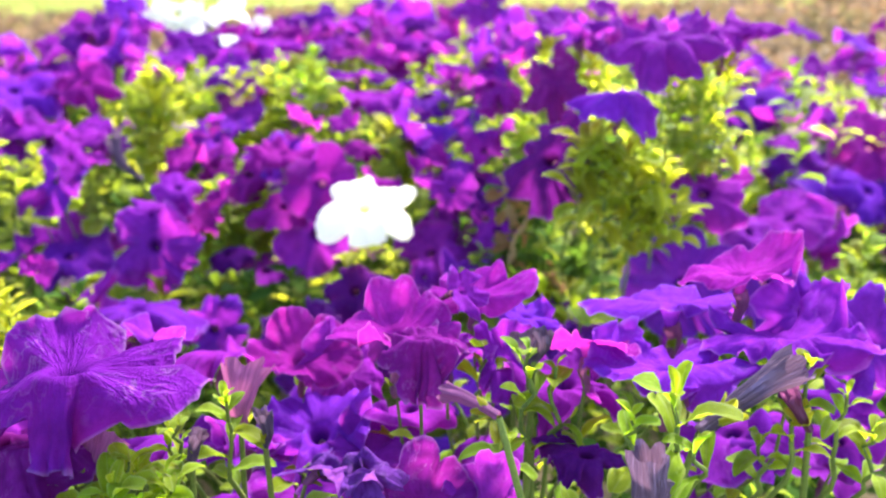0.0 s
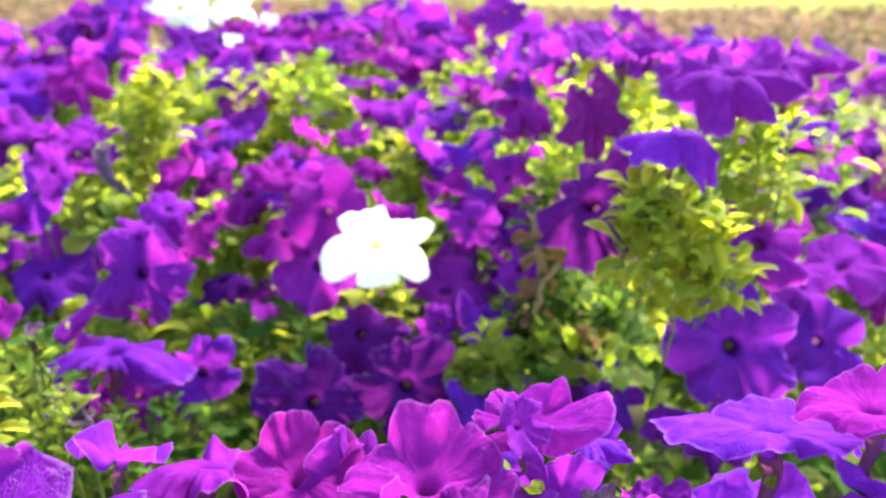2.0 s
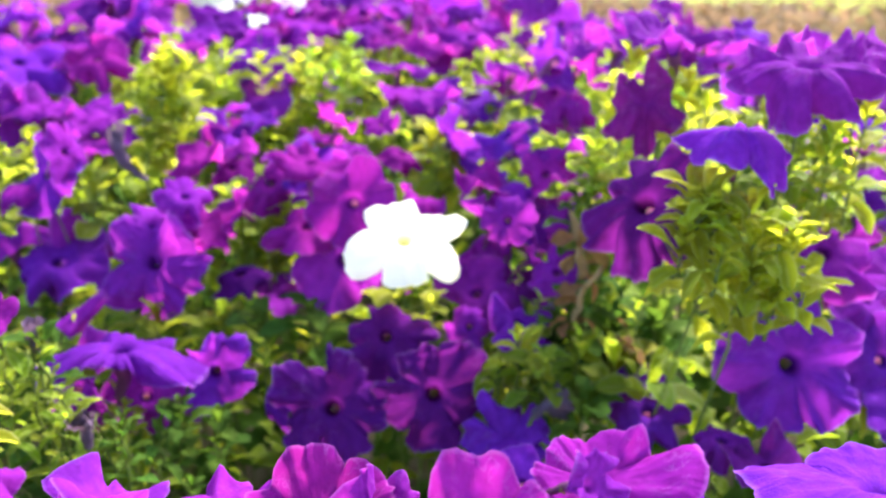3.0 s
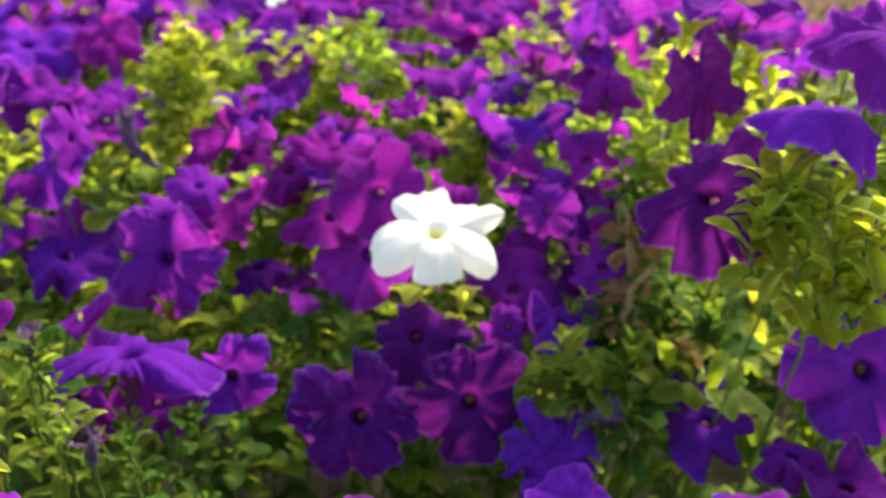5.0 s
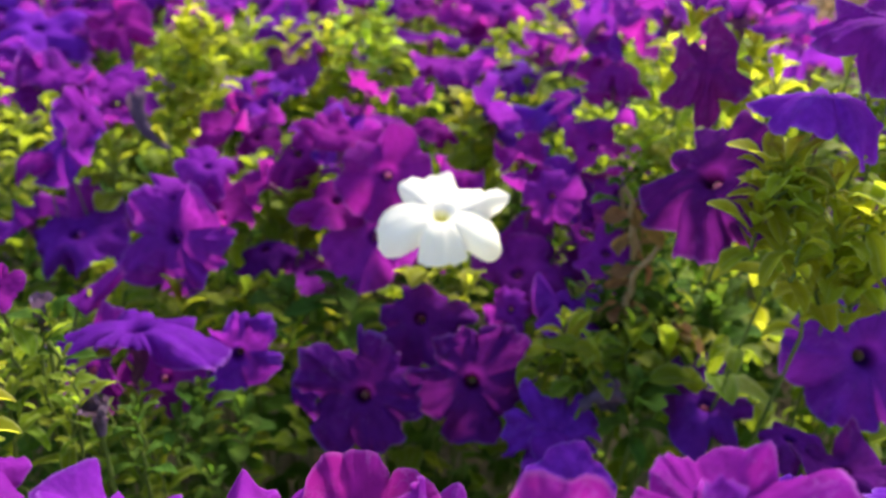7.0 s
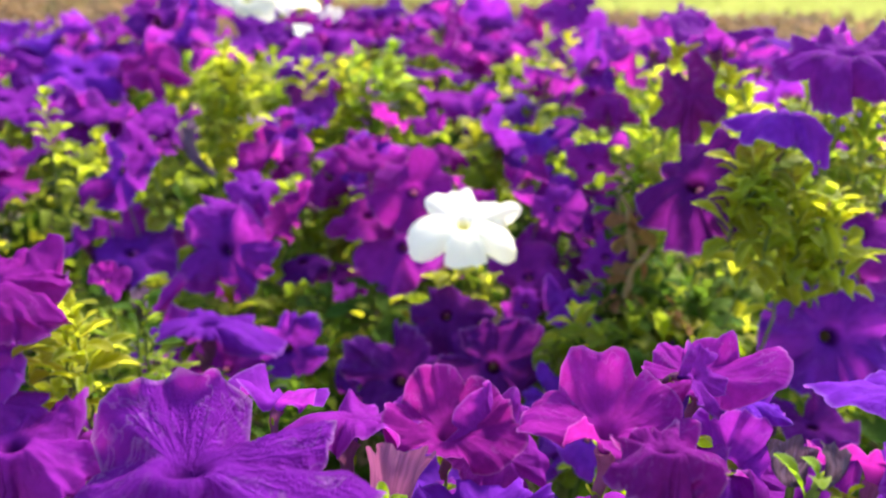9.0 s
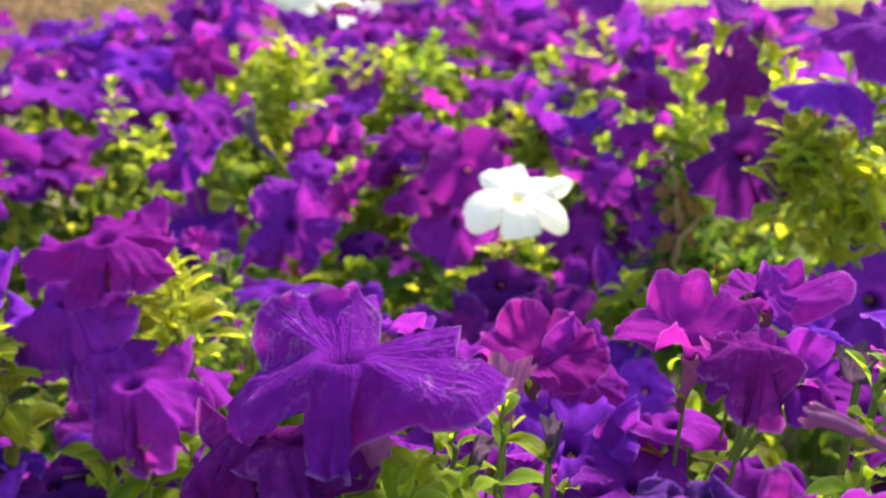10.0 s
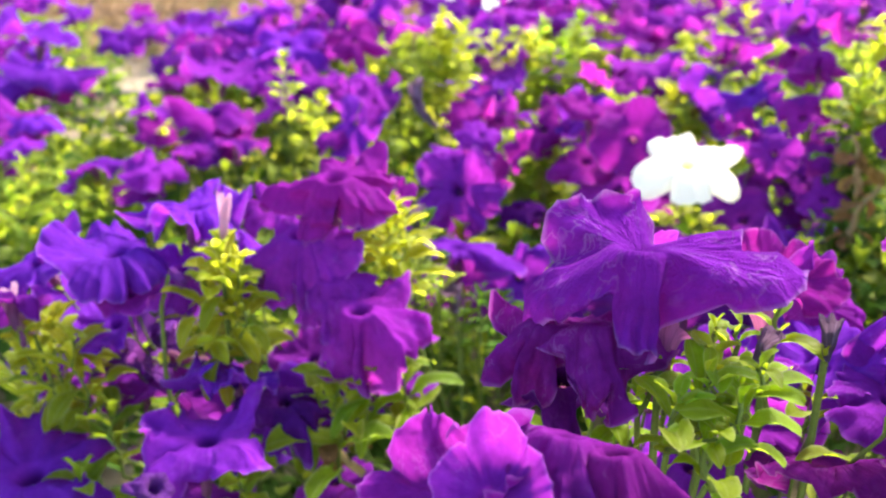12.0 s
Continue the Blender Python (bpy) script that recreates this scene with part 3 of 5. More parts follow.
bloom(-0.093, 0.590, 0.258, 0.0265, -15, 32, "wavy", PURPLE, lobes=((-20, 10, 10, 1.0), (60, 10, 10, 0.9), (150, 10, 20, 1.05), (214, 12, 0, 1.25), (275, 14, 10, 1.2)))
bloom(-0.093, 0.640, 0.297, 0.0226, -27, 74, "wavy", MAGENTA, 40)
bloom(-0.118, 0.625, 0.313, 0.0212, -30, 87, "wavy", MAGENTA, 10)
bloom(-0.156, 0.660, 0.285, 0.0223, -18, 48, "droop", MAGENTA, 30)
bloom(-0.226, 0.710, 0.284, 0.0198, -105, 87, "wavy", MAGENTA, 0)
bloom(-0.201, 0.720, 0.275, 0.0168, -3, 56, "droop", MAGENTA, 50)
bloom(-0.192, 0.600, 0.293, 0.0179, 35, 73, "droop", PURPLE, 10)
bloom(-0.118, 0.725, 0.316, 0.0161, 99, 76, "wavy", MAGENTA, 30)
bloom(-0.069, 0.733, 0.292, 0.0203, 92, 66, "droop", MAGENTA, 15)
bloom(-0.094, 0.780, 0.300, 0.0131, -1, 57, "open", MAGENTA, 15)
bloom(-0.229, 0.830, 0.274, 0.0233, 58, 76, "wavy", VIOLET, 22)
bloom(-0.212, 0.850, 0.283, 0.0150, 31, 85, "open", VIOLET, 22)
bloom(-0.048, 0.660, 0.280, 0.0162, -26, 98, "wavy", MAGENTA, 15)
bloom(-0.008, 0.660, 0.296, 0.0187, -87, 97, "wavy", MAGENTA, 20)
bloom(0.006, 0.625, 0.279, 0.0211, 53, 62, "wavy", PURPLE, 25)
bloom(0.031, 0.670, 0.282, 0.0211, 41, 96, "wavy", MAGENTA, 5)
bloom(0.043, 0.680, 0.315, 0.0202, 1, 96, "wavy", PURPLE, 25)
bloom(0.046, 0.700, 0.345, 0.0198, 71, 97, "droop", MAGENTA, 15)
bloom(0.065, 0.780, 0.356, 0.0215, 81, 65, "wavy", MAGENTA, 35)
bloom(0.007, 0.760, 0.304, 0.0252, -65, 62, "droop", VIOLET, 35)
bloom(-0.013, 0.780, 0.283, 0.0153, 79, 70, "wavy", VIOLET, 5)
bloom(-0.008, 0.585, 0.246, 0.0241, -25, 53, "droop", PURPLE, 25)
bloom(0.039, 0.610, 0.242, 0.0195, 8, 72, "wavy", PURPLE, 45)
bloom(0.038, 0.640, 0.263, 0.0176, 26, 74, "wavy", PURPLE, 0)
bloom(-0.009, 0.541, 0.242, 0.0136, -6, 33, "wavy", PURPLE, 10)
bloom(-0.058, 0.540, 0.233, 0.0218, -11, 36, "open", WINE_SHADED, 35)
bloom(-0.159, 0.840, 0.274, 0.0207, 47, 95, "wavy", MAGENTA, 10)
bloom(-0.173, 0.790, 0.271, 0.0206, -18, 101, "droop", PURPLE, 40)
bloom(-0.273, 0.920, 0.273, 0.0250, 71, 103, "wavy", VIOLET, 40)
bloom(-0.259, 1.050, 0.274, 0.0254, 64, 63, "wavy", PURPLE, 0)
bloom(-0.046, 0.950, 0.273, 0.0233, 56, 98, "wavy", PURPLE, 30)
bloom(0.010, 0.600, 0.287, 0.0150, -5, 30, "open", PURPLE, 30)
bloom(0.034, 0.655, 0.304, 0.0200, -20, 55, "wavy", MAGENTA, 12)
bloom(0.049, 0.620, 0.287, 0.0190, -35, 48, "droop", PURPLE, 50)
bloom(0.042, 0.580, 0.265, 0.0185, -10, 62, "droop", PURPLE, 20)
bloom(0.020, 0.545, 0.247, 0.0170, 15, 66, "wavy", VIOLET, 5)

# low flowers in the hollow; the darkest carry its shade in their petal colour
bloom(-0.081, 0.495, 0.211, 0.0275, -5, 36, "crumpled", WINE_SHADED, lobes=((8, 0, 12, 1.0), (78, -18, 50, 1.0), (148, -22, 50, 1.08), (232, 15, 0, 1.05), (306, 10, 10, 1.05)), fine=True)
bloom(-0.025, 0.500, 0.221, 0.0275, 5, 32, "crumpled", WINE_SHADED, lobes=((-12, 10, 20, 1.05), (50, -12, 12, 1.12), (112, -5, 20, 0.85), (196, 5, 10, 1.05), (272, 15, -25, 1.15)), fine=True)
bloom(-0.120, 0.510, 0.204, 0.0165, -55, 28, "droop", VIOLET, 30)
bloom(0.016, 0.475, 0.209, 0.0225, 0, 36, "crumpled", VIOLET, lobes=((-38, 5, 40, 1.05), (28, 15, 60, 1.05), (100, 5, 55, 0.9), (178, 10, 50, 1.0), (250, 15, 30, 1.1)), fine=True)
bloom(0.024, 0.460, 0.202, 0.0200, 37, 50, "droop", VIOLET, 10)
bloom(0.089, 0.495, 0.226, 0.0233, 9, 70, "wavy", VIOLET, 10)
bloom(0.117, 0.460, 0.234, 0.0160, 19, 85, "droop", PURPLE, 40)
bloom(0.133, 0.440, 0.235, 0.0181, -55, 90, "wavy", WINE_SHADED, 20)
bloom(0.039, 0.490, 0.222, 0.0110, -10, 10, "wilt", DARKBUD, 0)
bloom(-0.185, 0.478, 0.254, 0.0295, 0, 98, "droop", VIOLET, lobes=((-10, 34, 6, 1.6, -0.1), (85, 20, 20, 0.8), (190, 40, 18, 1.5, -0.1), (266, 8, 60, 0.5)), fine=True)
bloom(-0.150, 0.510, 0.218, 0.0203, 10, 25, "cup", VIOLET, 30, fine=True)
bloom(-0.223, 0.490, 0.214, 0.0265, -7, 40, "droop", PURPLE, 5)
bloom(-0.179, 0.490, 0.214, 0.0194, 32, 40, "droop", PURPLE, 5)
bloom(-0.172, 0.410, 0.245, 0.0074, 20, -20, "wilt", DARKBUD, 0)

# flowers on the near left of the hollow
bloom(-0.205, 0.567, 0.258, 0.0285, -8, 30, "crumpled", PURPLE, lobes=((-12, 12, 10, 1.2), (66, -10, 30, 0.98), (150, 5, 25, 1.1), (222, 10, 0, 1.25), (292, 14, 12, 1.1)), fine=True)
bloom(-0.217, 0.595, 0.274, 0.0244, -33, 68, "wavy", PURPLE, 0)
bloom(-0.309, 0.645, 0.287, 0.0270, -35, 40, "wavy", VIOLET, lobes=((10, 10, 30, 1.0), (80, -10, 30, 1.0), (150, 5, 20, 1.1), (220, 15, 0, 1.1), (290, 20, 10, 1.2)))
bloom(-0.282, 0.635, 0.304, 0.0175, 75, 12, "droop", PURPLE, lobes=((0, 10, 10, 0.9), (90, 15, 20, 1.2), (165, 10, 10, 0.9), (255, 10, 20, 1.2)))
bloom(-0.303, 0.640, 0.227, 0.0307, 20, 68, "wavy", VIOLET, 55)
bloom(-0.351, 0.660, 0.224, 0.0262, -74, 69, "wavy", VIOLET, 35)
bloom(-0.167, 0.620, 0.234, 0.0199, -36, 73, "droop", WINE_SHADED, 0)
bloom(-0.409, 0.950, 0.314, 0.0287, 0, 62, "wavy", MAGENTA, 10)
bloom(-0.422, 0.880, 0.283, 0.0342, -29, 89, "wavy", PURPLE, 30)
bloom(-0.438, 0.850, 0.273, 0.0308, 54, 52, "wavy", PURPLE, 0)
bloom(-0.385, 0.900, 0.271, 0.0229, 47, 52, "droop", PURPLE, 0)
bloom(-0.489, 0.950, 0.310, 0.0409, 57, 67, "wavy", VIOLET, 15)

# tall flowers on the right
# this one's shaded look comes from the dark petal copy
bloom(0.067, 0.478, 0.344, 0.0270, -38, 40, "open", WINE_SHADED, lobes=((-12, 6, 30, 1.35, 0.1), (62, 10, 25, 1.05), (130, 20, 20, 0.8), (212, 34, -10, 1.25, 0.2), (266, 50, -20, 1.4, -0.2)), fine=True)
bloom(0.106, 0.478, 0.382, 0.0222, 0, 97, "droop", VIOLET, lobes=((-46, 74, 10, 1.9), (20, 30, 20, 1.0), (95, 20, 20, 1.0), (165, 25, 25, 1.25), (226, 34, 30, 1.60)), fine=True)
bloom(0.079, 0.570, 0.373, 0.0190, -10, 90, "crumpled", CLARET, lobes=((-5, 40, 20, 1.2), (65, -48, 10, 1.3), (125, -30, 20, 1.1), (212, 66, 10, 1.5), (280, 84, -10, 2.0)), sharp=True, fine=True)
bloom(0.130, 0.478, 0.412, 0.0265, -25, 84, "wavy", PURPLE, lobes=((5, 15, 40, 1.3, -0.2), (70, -12, 20, 1.05), (135, -5, 30, 0.95), (196, 26, 30, 1.35, 0.2), (258, 64, 0, 1.6, -0.3), (310, 56, 30, 1.2)), fine=True)
bloom(0.176, 0.545, 0.408, 0.0260, 20, 102, "crumpled", PURPLE, 35, fine=True)
bloom(0.098, 0.610, 0.405, 0.0270, 30, 96, "wavy", PURPLE, 10, fine=True)
bloom(0.084, 0.750, 0.385, 0.0261, 0, 103, "wavy", PURPLE, 10)
bloom(0.157, 0.494, 0.256, 0.0325, -5, 28, "open", VIOLET, lobes=((20, 5, 10, 0.95), (94, -3, 5, 1.0), (186, 6, 5, 1.08), (253, 6, 0, 1.0), (320, 6, 0, 1.1)), fine=True)
bloom(0.172, 0.522, 0.309, 0.0249, 1, 48, "wavy", PURPLE, 10)
bloom(0.218, 0.560, 0.269, 0.0238, 51, 53, "droop", PURPLE, 10)
bloom(0.225, 0.540, 0.239, 0.0237, 13, 38, "open", VIOLET, 10)
bloom(0.234, 0.520, 0.218, 0.0196, -7, 38, "wavy", VIOLET, 10)
bloom(0.186, 0.560, 0.302, 0.0220, -2, 68, "wavy", PURPLE, 0)
bloom(0.261, 0.620, 0.260, 0.0276, -82, 60, "open", PURPLE, 20)
bloom(0.305, 0.660, 0.234, 0.0249, 34, 93, "wavy", PURPLE, 0)

# thinner flowers further to the right
bloom(0.360, 1.000, 0.274, 0.0355, -23, 67, "wavy", VIOLET, 3)
bloom(0.375, 0.980, 0.255, 0.0246, 29, 99, "wavy", MAGENTA, 21)
bloom(0.477, 1.050, 0.249, 0.0347, -19, 93, "wavy", PURPLE, 6)
bloom(0.612, 1.300, 0.297, 0.0380, 60, 62, "wavy", VIOLET, 12)
bloom(0.603, 1.450, 0.240, 0.0339, -7, 78, "open", PURPLE, 30)
bloom(0.423, 1.250, 0.273, 0.0263, 25, 97, "wavy", VIOLET, 15)
bloom(0.290, 0.900, 0.246, 0.0175, 28, 84, "droop", VIOLET, 9)
bloom(0.372, 0.900, 0.232, 0.0296, -24, 61, "droop", VIOLET, 54)
bloom(0.397, 0.820, 0.218, 0.0464, 70, 73, "wavy", VIOLET, 51)
bloom(0.426, 0.850, 0.256, 0.0351, -6, 53, "wavy", MAGENTA, 27)
bloom(0.364, 0.900, 0.251, 0.0196, -15, 81, "open", PURPLE, 24)
bloom(0.590, 1.200, 0.256, 0.0311, -49, 71, "open", VIOLET, 0)
bloom(0.467, 1.200, 0.258, 0.0257, -64, 73, "wavy", PURPLE, 24)
bloom(0.426, 1.000, 0.237, 0.0219, -55, 91, "wavy", PURPLE, 0)
bloom(0.400, 0.780, 0.230, 0.0297, 29, 51, "droop", VIOLET, 27)
bloom(0.297, 0.950, 0.278, 0.0183, -73, 82, "wavy", VIOLET, 66)
bloom(0.635, 1.400, 0.258, 0.0306, -56, 76, "wavy", PURPLE, 66)
bloom(0.469, 1.030, 0.201, 0.0229, -26, 66, "droop", PURPLE, 48)

# the back of the bed
bloom(-0.458, 1.150, 0.330, 0.0480, -8, 84, "wavy", PURPLE, 0)
bloom(-0.361, 1.050, 0.317, 0.0305, -37, 92, "open", MAGENTA, 29)
bloom(-0.480, 1.300, 0.360, 0.0335, 27, 51, "droop", VIOLET, 58)
bloom(-0.524, 1.250, 0.344, 0.0394, -8, 93, "wavy", PURPLE, 15)
bloom(-0.546, 1.200, 0.323, 0.0341, -63, 62, "wavy", PURPLE, 44)
bloom(-0.490, 1.100, 0.298, 0.0273, 68, 74, "open", PURPLE, 1)
bloom(-0.585, 1.200, 0.300, 0.0303, 20, 84, "droop", VIOLET, 30)
bloom(-0.620, 1.150, 0.319, 0.0381, -27, 73, "wavy", VIOLET, 59)
bloom(-0.557, 1.050, 0.292, 0.0425, 33, 88, "wavy", VIOLET, 16)
bloom(-0.612, 1.100, 0.294, 0.0327, -4, 85, "open", VIOLET, 45)
bloom(-0.263, 1.250, 0.324, 0.0392, -83, 94, "droop", PURPLE, 2)
bloom(-0.233, 1.350, 0.316, 0.0354, -11, 78, "wavy", MAGENTA, 31)
bloom(-0.183, 1.400, 0.327, 0.0319, -34, 99, "wavy", PURPLE, 60)
bloom(-0.134, 1.400, 0.327, 0.0341, -32, 98, "wavy", PURPLE, 17)
bloom(-0.063, 1.400, 0.335, 0.0339, 20, 84, "droop", PURPLE, 46)
bloom(-0.041, 1.250, 0.313, 0.0363, 3, 71, "wavy", PURPLE, 3)
bloom(-0.081, 1.200, 0.308, 0.0291, 59, 79, "wavy", MAGENTA, 32)
bloom(-0.144, 1.250, 0.305, 0.0285, 67, 77, "open", MAGENTA, 61)
bloom(-0.191, 1.300, 0.306, 0.0297, 5, 76, "droop", PURPLE, 18)
bloom(-0.315, 1.300, 0.334, 0.0345, 31, 85, "wavy", PURPLE, 47)
bloom(-0.273, 1.050, 0.310, 0.0350, 17, 69, "wavy", VIOLET, 4)
bloom(-0.323, 1.200, 0.319, 0.0321, -24, 49, "wavy", PURPLE, 33)
bloom(0.040, 1.155, 0.374, 0.0290, -30, 42, "wavy", PURPLE, 62)
bloom(-0.010, 1.350, 0.316, 0.0262, 21, 89, "wavy", PURPLE, 19)
bloom(-0.081, 0.972, 0.296, 0.0393, 91, 82, "wavy", PURPLE, 48)
bloom(-0.111, 1.020, 0.310, 0.0297, 62, 94, "open", PURPLE, 5)
bloom(0.135, 1.000, 0.354, 0.0274, -48, 76, "droop", PURPLE, 34)
bloom(0.176, 1.100, 0.344, 0.0286, 2, 89, "wavy", PURPLE, 63)
bloom(0.017, 0.950, 0.325, 0.0274, 87, 72, "wavy", PURPLE, 20)
bloom(0.202, 1.000, 0.354, 0.0261, 25, 97, "wavy", MAGENTA, 49)
bloom(0.045, 0.800, 0.331, 0.0205, -31, 62, "droop", MAGENTA, 6)
bloom(0.126, 0.850, 0.340, 0.0219, -93, 98, "wavy", MAGENTA, 35)
bloom(-0.349, 1.150, 0.334, 0.0271, 6, 63, "wavy", PURPLE, 64)
bloom(-0.353, 1.100, 0.319, 0.0224, 46, 75, "open", PURPLE, 21)
bloom(-0.286, 1.500, 0.329, 0.0247, -38, 90, "droop", PURPLE, 50)
bloom(0.091, 1.050, 0.338, 0.0237, -25, 62, "wavy", PURPLE, 7)
bloom(0.221, 0.950, 0.346, 0.0250, -7, 84, "wavy", PURPLE, 36)
bloom(-0.006, 0.970, 0.306, 0.0172, -26, 93, "open", PURPLE, 65)
bloom(-0.385, 1.220, 0.364, 0.0350, 10, 55, "wavy", WHITE, 10, owner=far_white_plant)
bloom(-0.325, 1.250, 0.359, 0.0249, -10, 65, "wavy", WHITE, 30, owner=far_white_plant)
bloom(-0.289, 1.300, 0.336, 0.0138, 10, 55, "cup", WHITE, 30, owner=far_white_plant)
bloom(-0.265, 1.040, 0.344, 0.0091, 10, 60, "cup", WHITE, 30, owner=far_white_plant)

# the cluster on the near left
bloom(-0.207, 0.328, 0.338, 0.0235, -10, 84, "crumpled", MAGENTA, lobes=((-8, 45, 20, 1.2), (55, 10, 30, 1.1), (120, 0, 40, 1.1), (186, 30, 70, 1.25), (262, 70, 10, 1.5)), sharp=True, fine=True)
bloom(-0.219, 0.318, 0.315, 0.0240, -10, 88, "crumpled", PURPLE, lobes=((-5, 50, 20, 1.1), (72, 15, 30, 1.0), (136, 15, 30, 1.0), (196, 44, 10, 1.5), (252, 78, 5, 1.65), (308, 84, 0, 1.7)), sharp=True, fine=True, tube=0.4)
bloom(-0.188, 0.300, 0.291, 0.0235, 0, 88, "crumpled", PURPLE, lobes=((-8, 30, 90, 1.5, 0.3), (62, 0, 40, 1.0), (125, 0, 40, 1.0), (232, 86, 0, 1.7, -0.3), (300, 90, -20, 1.75, 0.35)), sharp=True, fine=True)
bloom(-0.272, 0.325, 0.321, 0.0249, 195, 84, "crumpled", VIOLET, 0, fine=True, tube=0.8)
bloom(-0.291, 0.290, 0.312, 0.0251, -30, 87, "wavy", VIOLET, 20, fine=True)
bloom(-0.284, 0.285, 0.295, 0.0150, 20, 60, "cup", PURPLE, 0, fine=True)
bloom(-0.340, 0.300, 0.298, 0.0209, -20, 62, "wavy", VIOLET, 0, fine=True)
bloom(-0.329, 0.315, 0.268, 0.0274, 10, 77, "wavy", VIOLET, 20, fine=True)
bloom(-0.302, 0.315, 0.247, 0.0185, -80, 10, "wilt", LILAC, 0, fine=True, tube=0.9)
bloom(-0.237, 0.255, 0.251, 0.0257, 120, 84, "crumpled", VIOLET, 10, fine=True)
bloom(-0.268, 0.300, 0.239, 0.0215, -23, 50, "droop", PURPLE, 10)
bloom(-0.319, 0.250, 0.226, 0.0308, 30, 82, "wavy", VIOLET, 20, fine=True)
bloom(-0.240, 0.225, 0.247, 0.0144, 80, 50, "wilt", LILAC, 20, fine=True)
bloom(-0.257, 0.365, 0.270, 0.0160, 13, 70, "wavy", VIOLET, 20)
bloom(-0.264, 0.380, 0.302, 0.0176, 14, 60, "droop", PURPLE, 20)
bloom(-0.198, 0.400, 0.307, 0.0087, 40, 50, "cup", MAGENTA, 0)
bloom(-0.337, 0.280, 0.288, 0.0175, 223, 50, "droop", PURPLE, 0, tube=0.9)
bloom(-0.241, 0.320, 0.215, 0.0167, -23, 40, "droop", PURPLE, 20)
bloom(-0.383, 0.330, 0.223, 0.0197, -1, 40, "droop", VIOLET, 20)
bloom(-0.204, 0.312, 0.298, 0.0190, -5, 90, "crumpled", PURPLE, lobes=((-10, 55, 20, 1.3), (70, 20, 30, 1.0), (135, 20, 30, 1.0), (215, 74, 10, 1.6), (285, 80, 0, 1.6)), sharp=True, fine=True, tube=0.4)
bloom(-0.244, 0.325, 0.301, 0.0190, -15, 92, "crumpled", VIOLET, lobes=((-10, 40, 30, 1.3), (70, 20, 30, 1.0), (135, 10, 30, 1.1), (205, 60, 20, 1.5), (280, 76, 0, 1.5)), sharp=True, fine=True, tube=0.4)
bloom(-0.270, 0.305, 0.299, 0.0175, 20, 85, "crumpled", VIOLET, lobes=((-10, 40, 30, 1.3), (70, 0, 30, 1.1), (135, 10, 30, 1.1), (215, 60, 20, 1.4), (285, 70, 0, 1.4)), sharp=True, fine=True, tube=0.4)
bloom(-0.304, 0.300, 0.271, 0.0180, 5, 70, "wavy", VIOLET, 10, fine=True)
bloom(-0.240, 0.285, 0.260, 0.0180, -25, 84, "crumpled", VIOLET, 30, fine=True)
bloom(-0.220, 0.290, 0.248, 0.0180, 25, 80, "crumpled", WINE_SHADED, 50, fine=True)

# flowers further to the left
bloom(-0.480, 0.730, 0.272, 0.0416, -38, 57, "wavy", PURPLE, 0)
bloom(-0.535, 0.880, 0.290, 0.0388, 72, 75, "open", PURPLE, 29)
bloom(-0.674, 1.000, 0.282, 0.0303, -49, 73, "droop", PURPLE, 58)
bloom(-0.417, 0.850, 0.286, 0.0261, 33, 89, "wavy", PURPLE, 15)
bloom(-0.898, 1.050, 0.300, 0.0448, -68, 98, "wavy", VIOLET, 44)
bloom(-0.789, 0.920, 0.277, 0.0455, 100, 88, "open", VIOLET, 1)
bloom(-0.697, 0.760, 0.251, 0.0281, -10, 88, "droop", VIOLET, 30)
bloom(-0.527, 0.600, 0.251, 0.0238, -51, 64, "wavy", VIOLET, 59)
bloom(-0.469, 0.607, 0.250, 0.0230, -7, 85, "wavy", PURPLE, 16)
bloom(-0.551, 0.760, 0.268, 0.0268, -78, 78, "wavy", PURPLE, 45)
bloom(-0.577, 1.100, 0.294, 0.0326, -63, 75, "droop", PURPLE, 2)
bloom(-0.804, 1.300, 0.279, 0.0347, 24, 87, "wavy", VIOLET, 31)
bloom(-0.875, 1.200, 0.275, 0.0336, 21, 62, "wavy", VIOLET, 60)
bloom(-1.178, 1.500, 0.271, 0.0334, -50, 70, "open", VIOLET, 17)
bloom(-0.539, 1.150, 0.297, 0.0273, 9, 62, "droop", PURPLE, 46)
bloom(-0.514, 1.250, 0.311, 0.0273, 7, 61, "wavy", MAGENTA, 3)
bloom(-0.828, 0.900, 0.265, 0.0333, -35, 73, "wavy", VIOLET, 32)
bloom(-0.527, 0.720, 0.253, 0.0201, 47, 72, "wavy", MAGENTA, 61)
bloom(-0.418, 0.660, 0.264, 0.0235, -18, 100, "droop", PURPLE, 18)
bloom(-0.411, 0.720, 0.282, 0.0187, -45, 51, "wavy", PURPLE, 47)
bloom(-0.467, 0.660, 0.256, 0.0221, -75, 87, "wavy", PURPLE, 4)
bloom(-1.146, 1.300, 0.277, 0.0392, 49, 89, "open", VIOLET, 33)
bloom(-0.948, 1.400, 0.270, 0.0296, -16, 81, "droop", PURPLE, 62)
bloom(-0.676, 1.200, 0.280, 0.0241, 36, 80, "wavy", PURPLE, 19)
bloom(-0.603, 0.900, 0.272, 0.0217, 9, 81, "wavy", MAGENTA, 48)
bloom(-0.673, 0.700, 0.236, 0.0218, -2, 79, "wavy", VIOLET, 5)
bloom(-0.464, 0.800, 0.293, 0.0185, 3, 66, "droop", PURPLE, 34)
bloom(-0.483, 0.950, 0.288, 0.0159, 88, 80, "wavy", MAGENTA, 63)
bloom(-0.351, 0.750, 0.284, 0.0167, -80, 61, "wavy", PURPLE, 20)

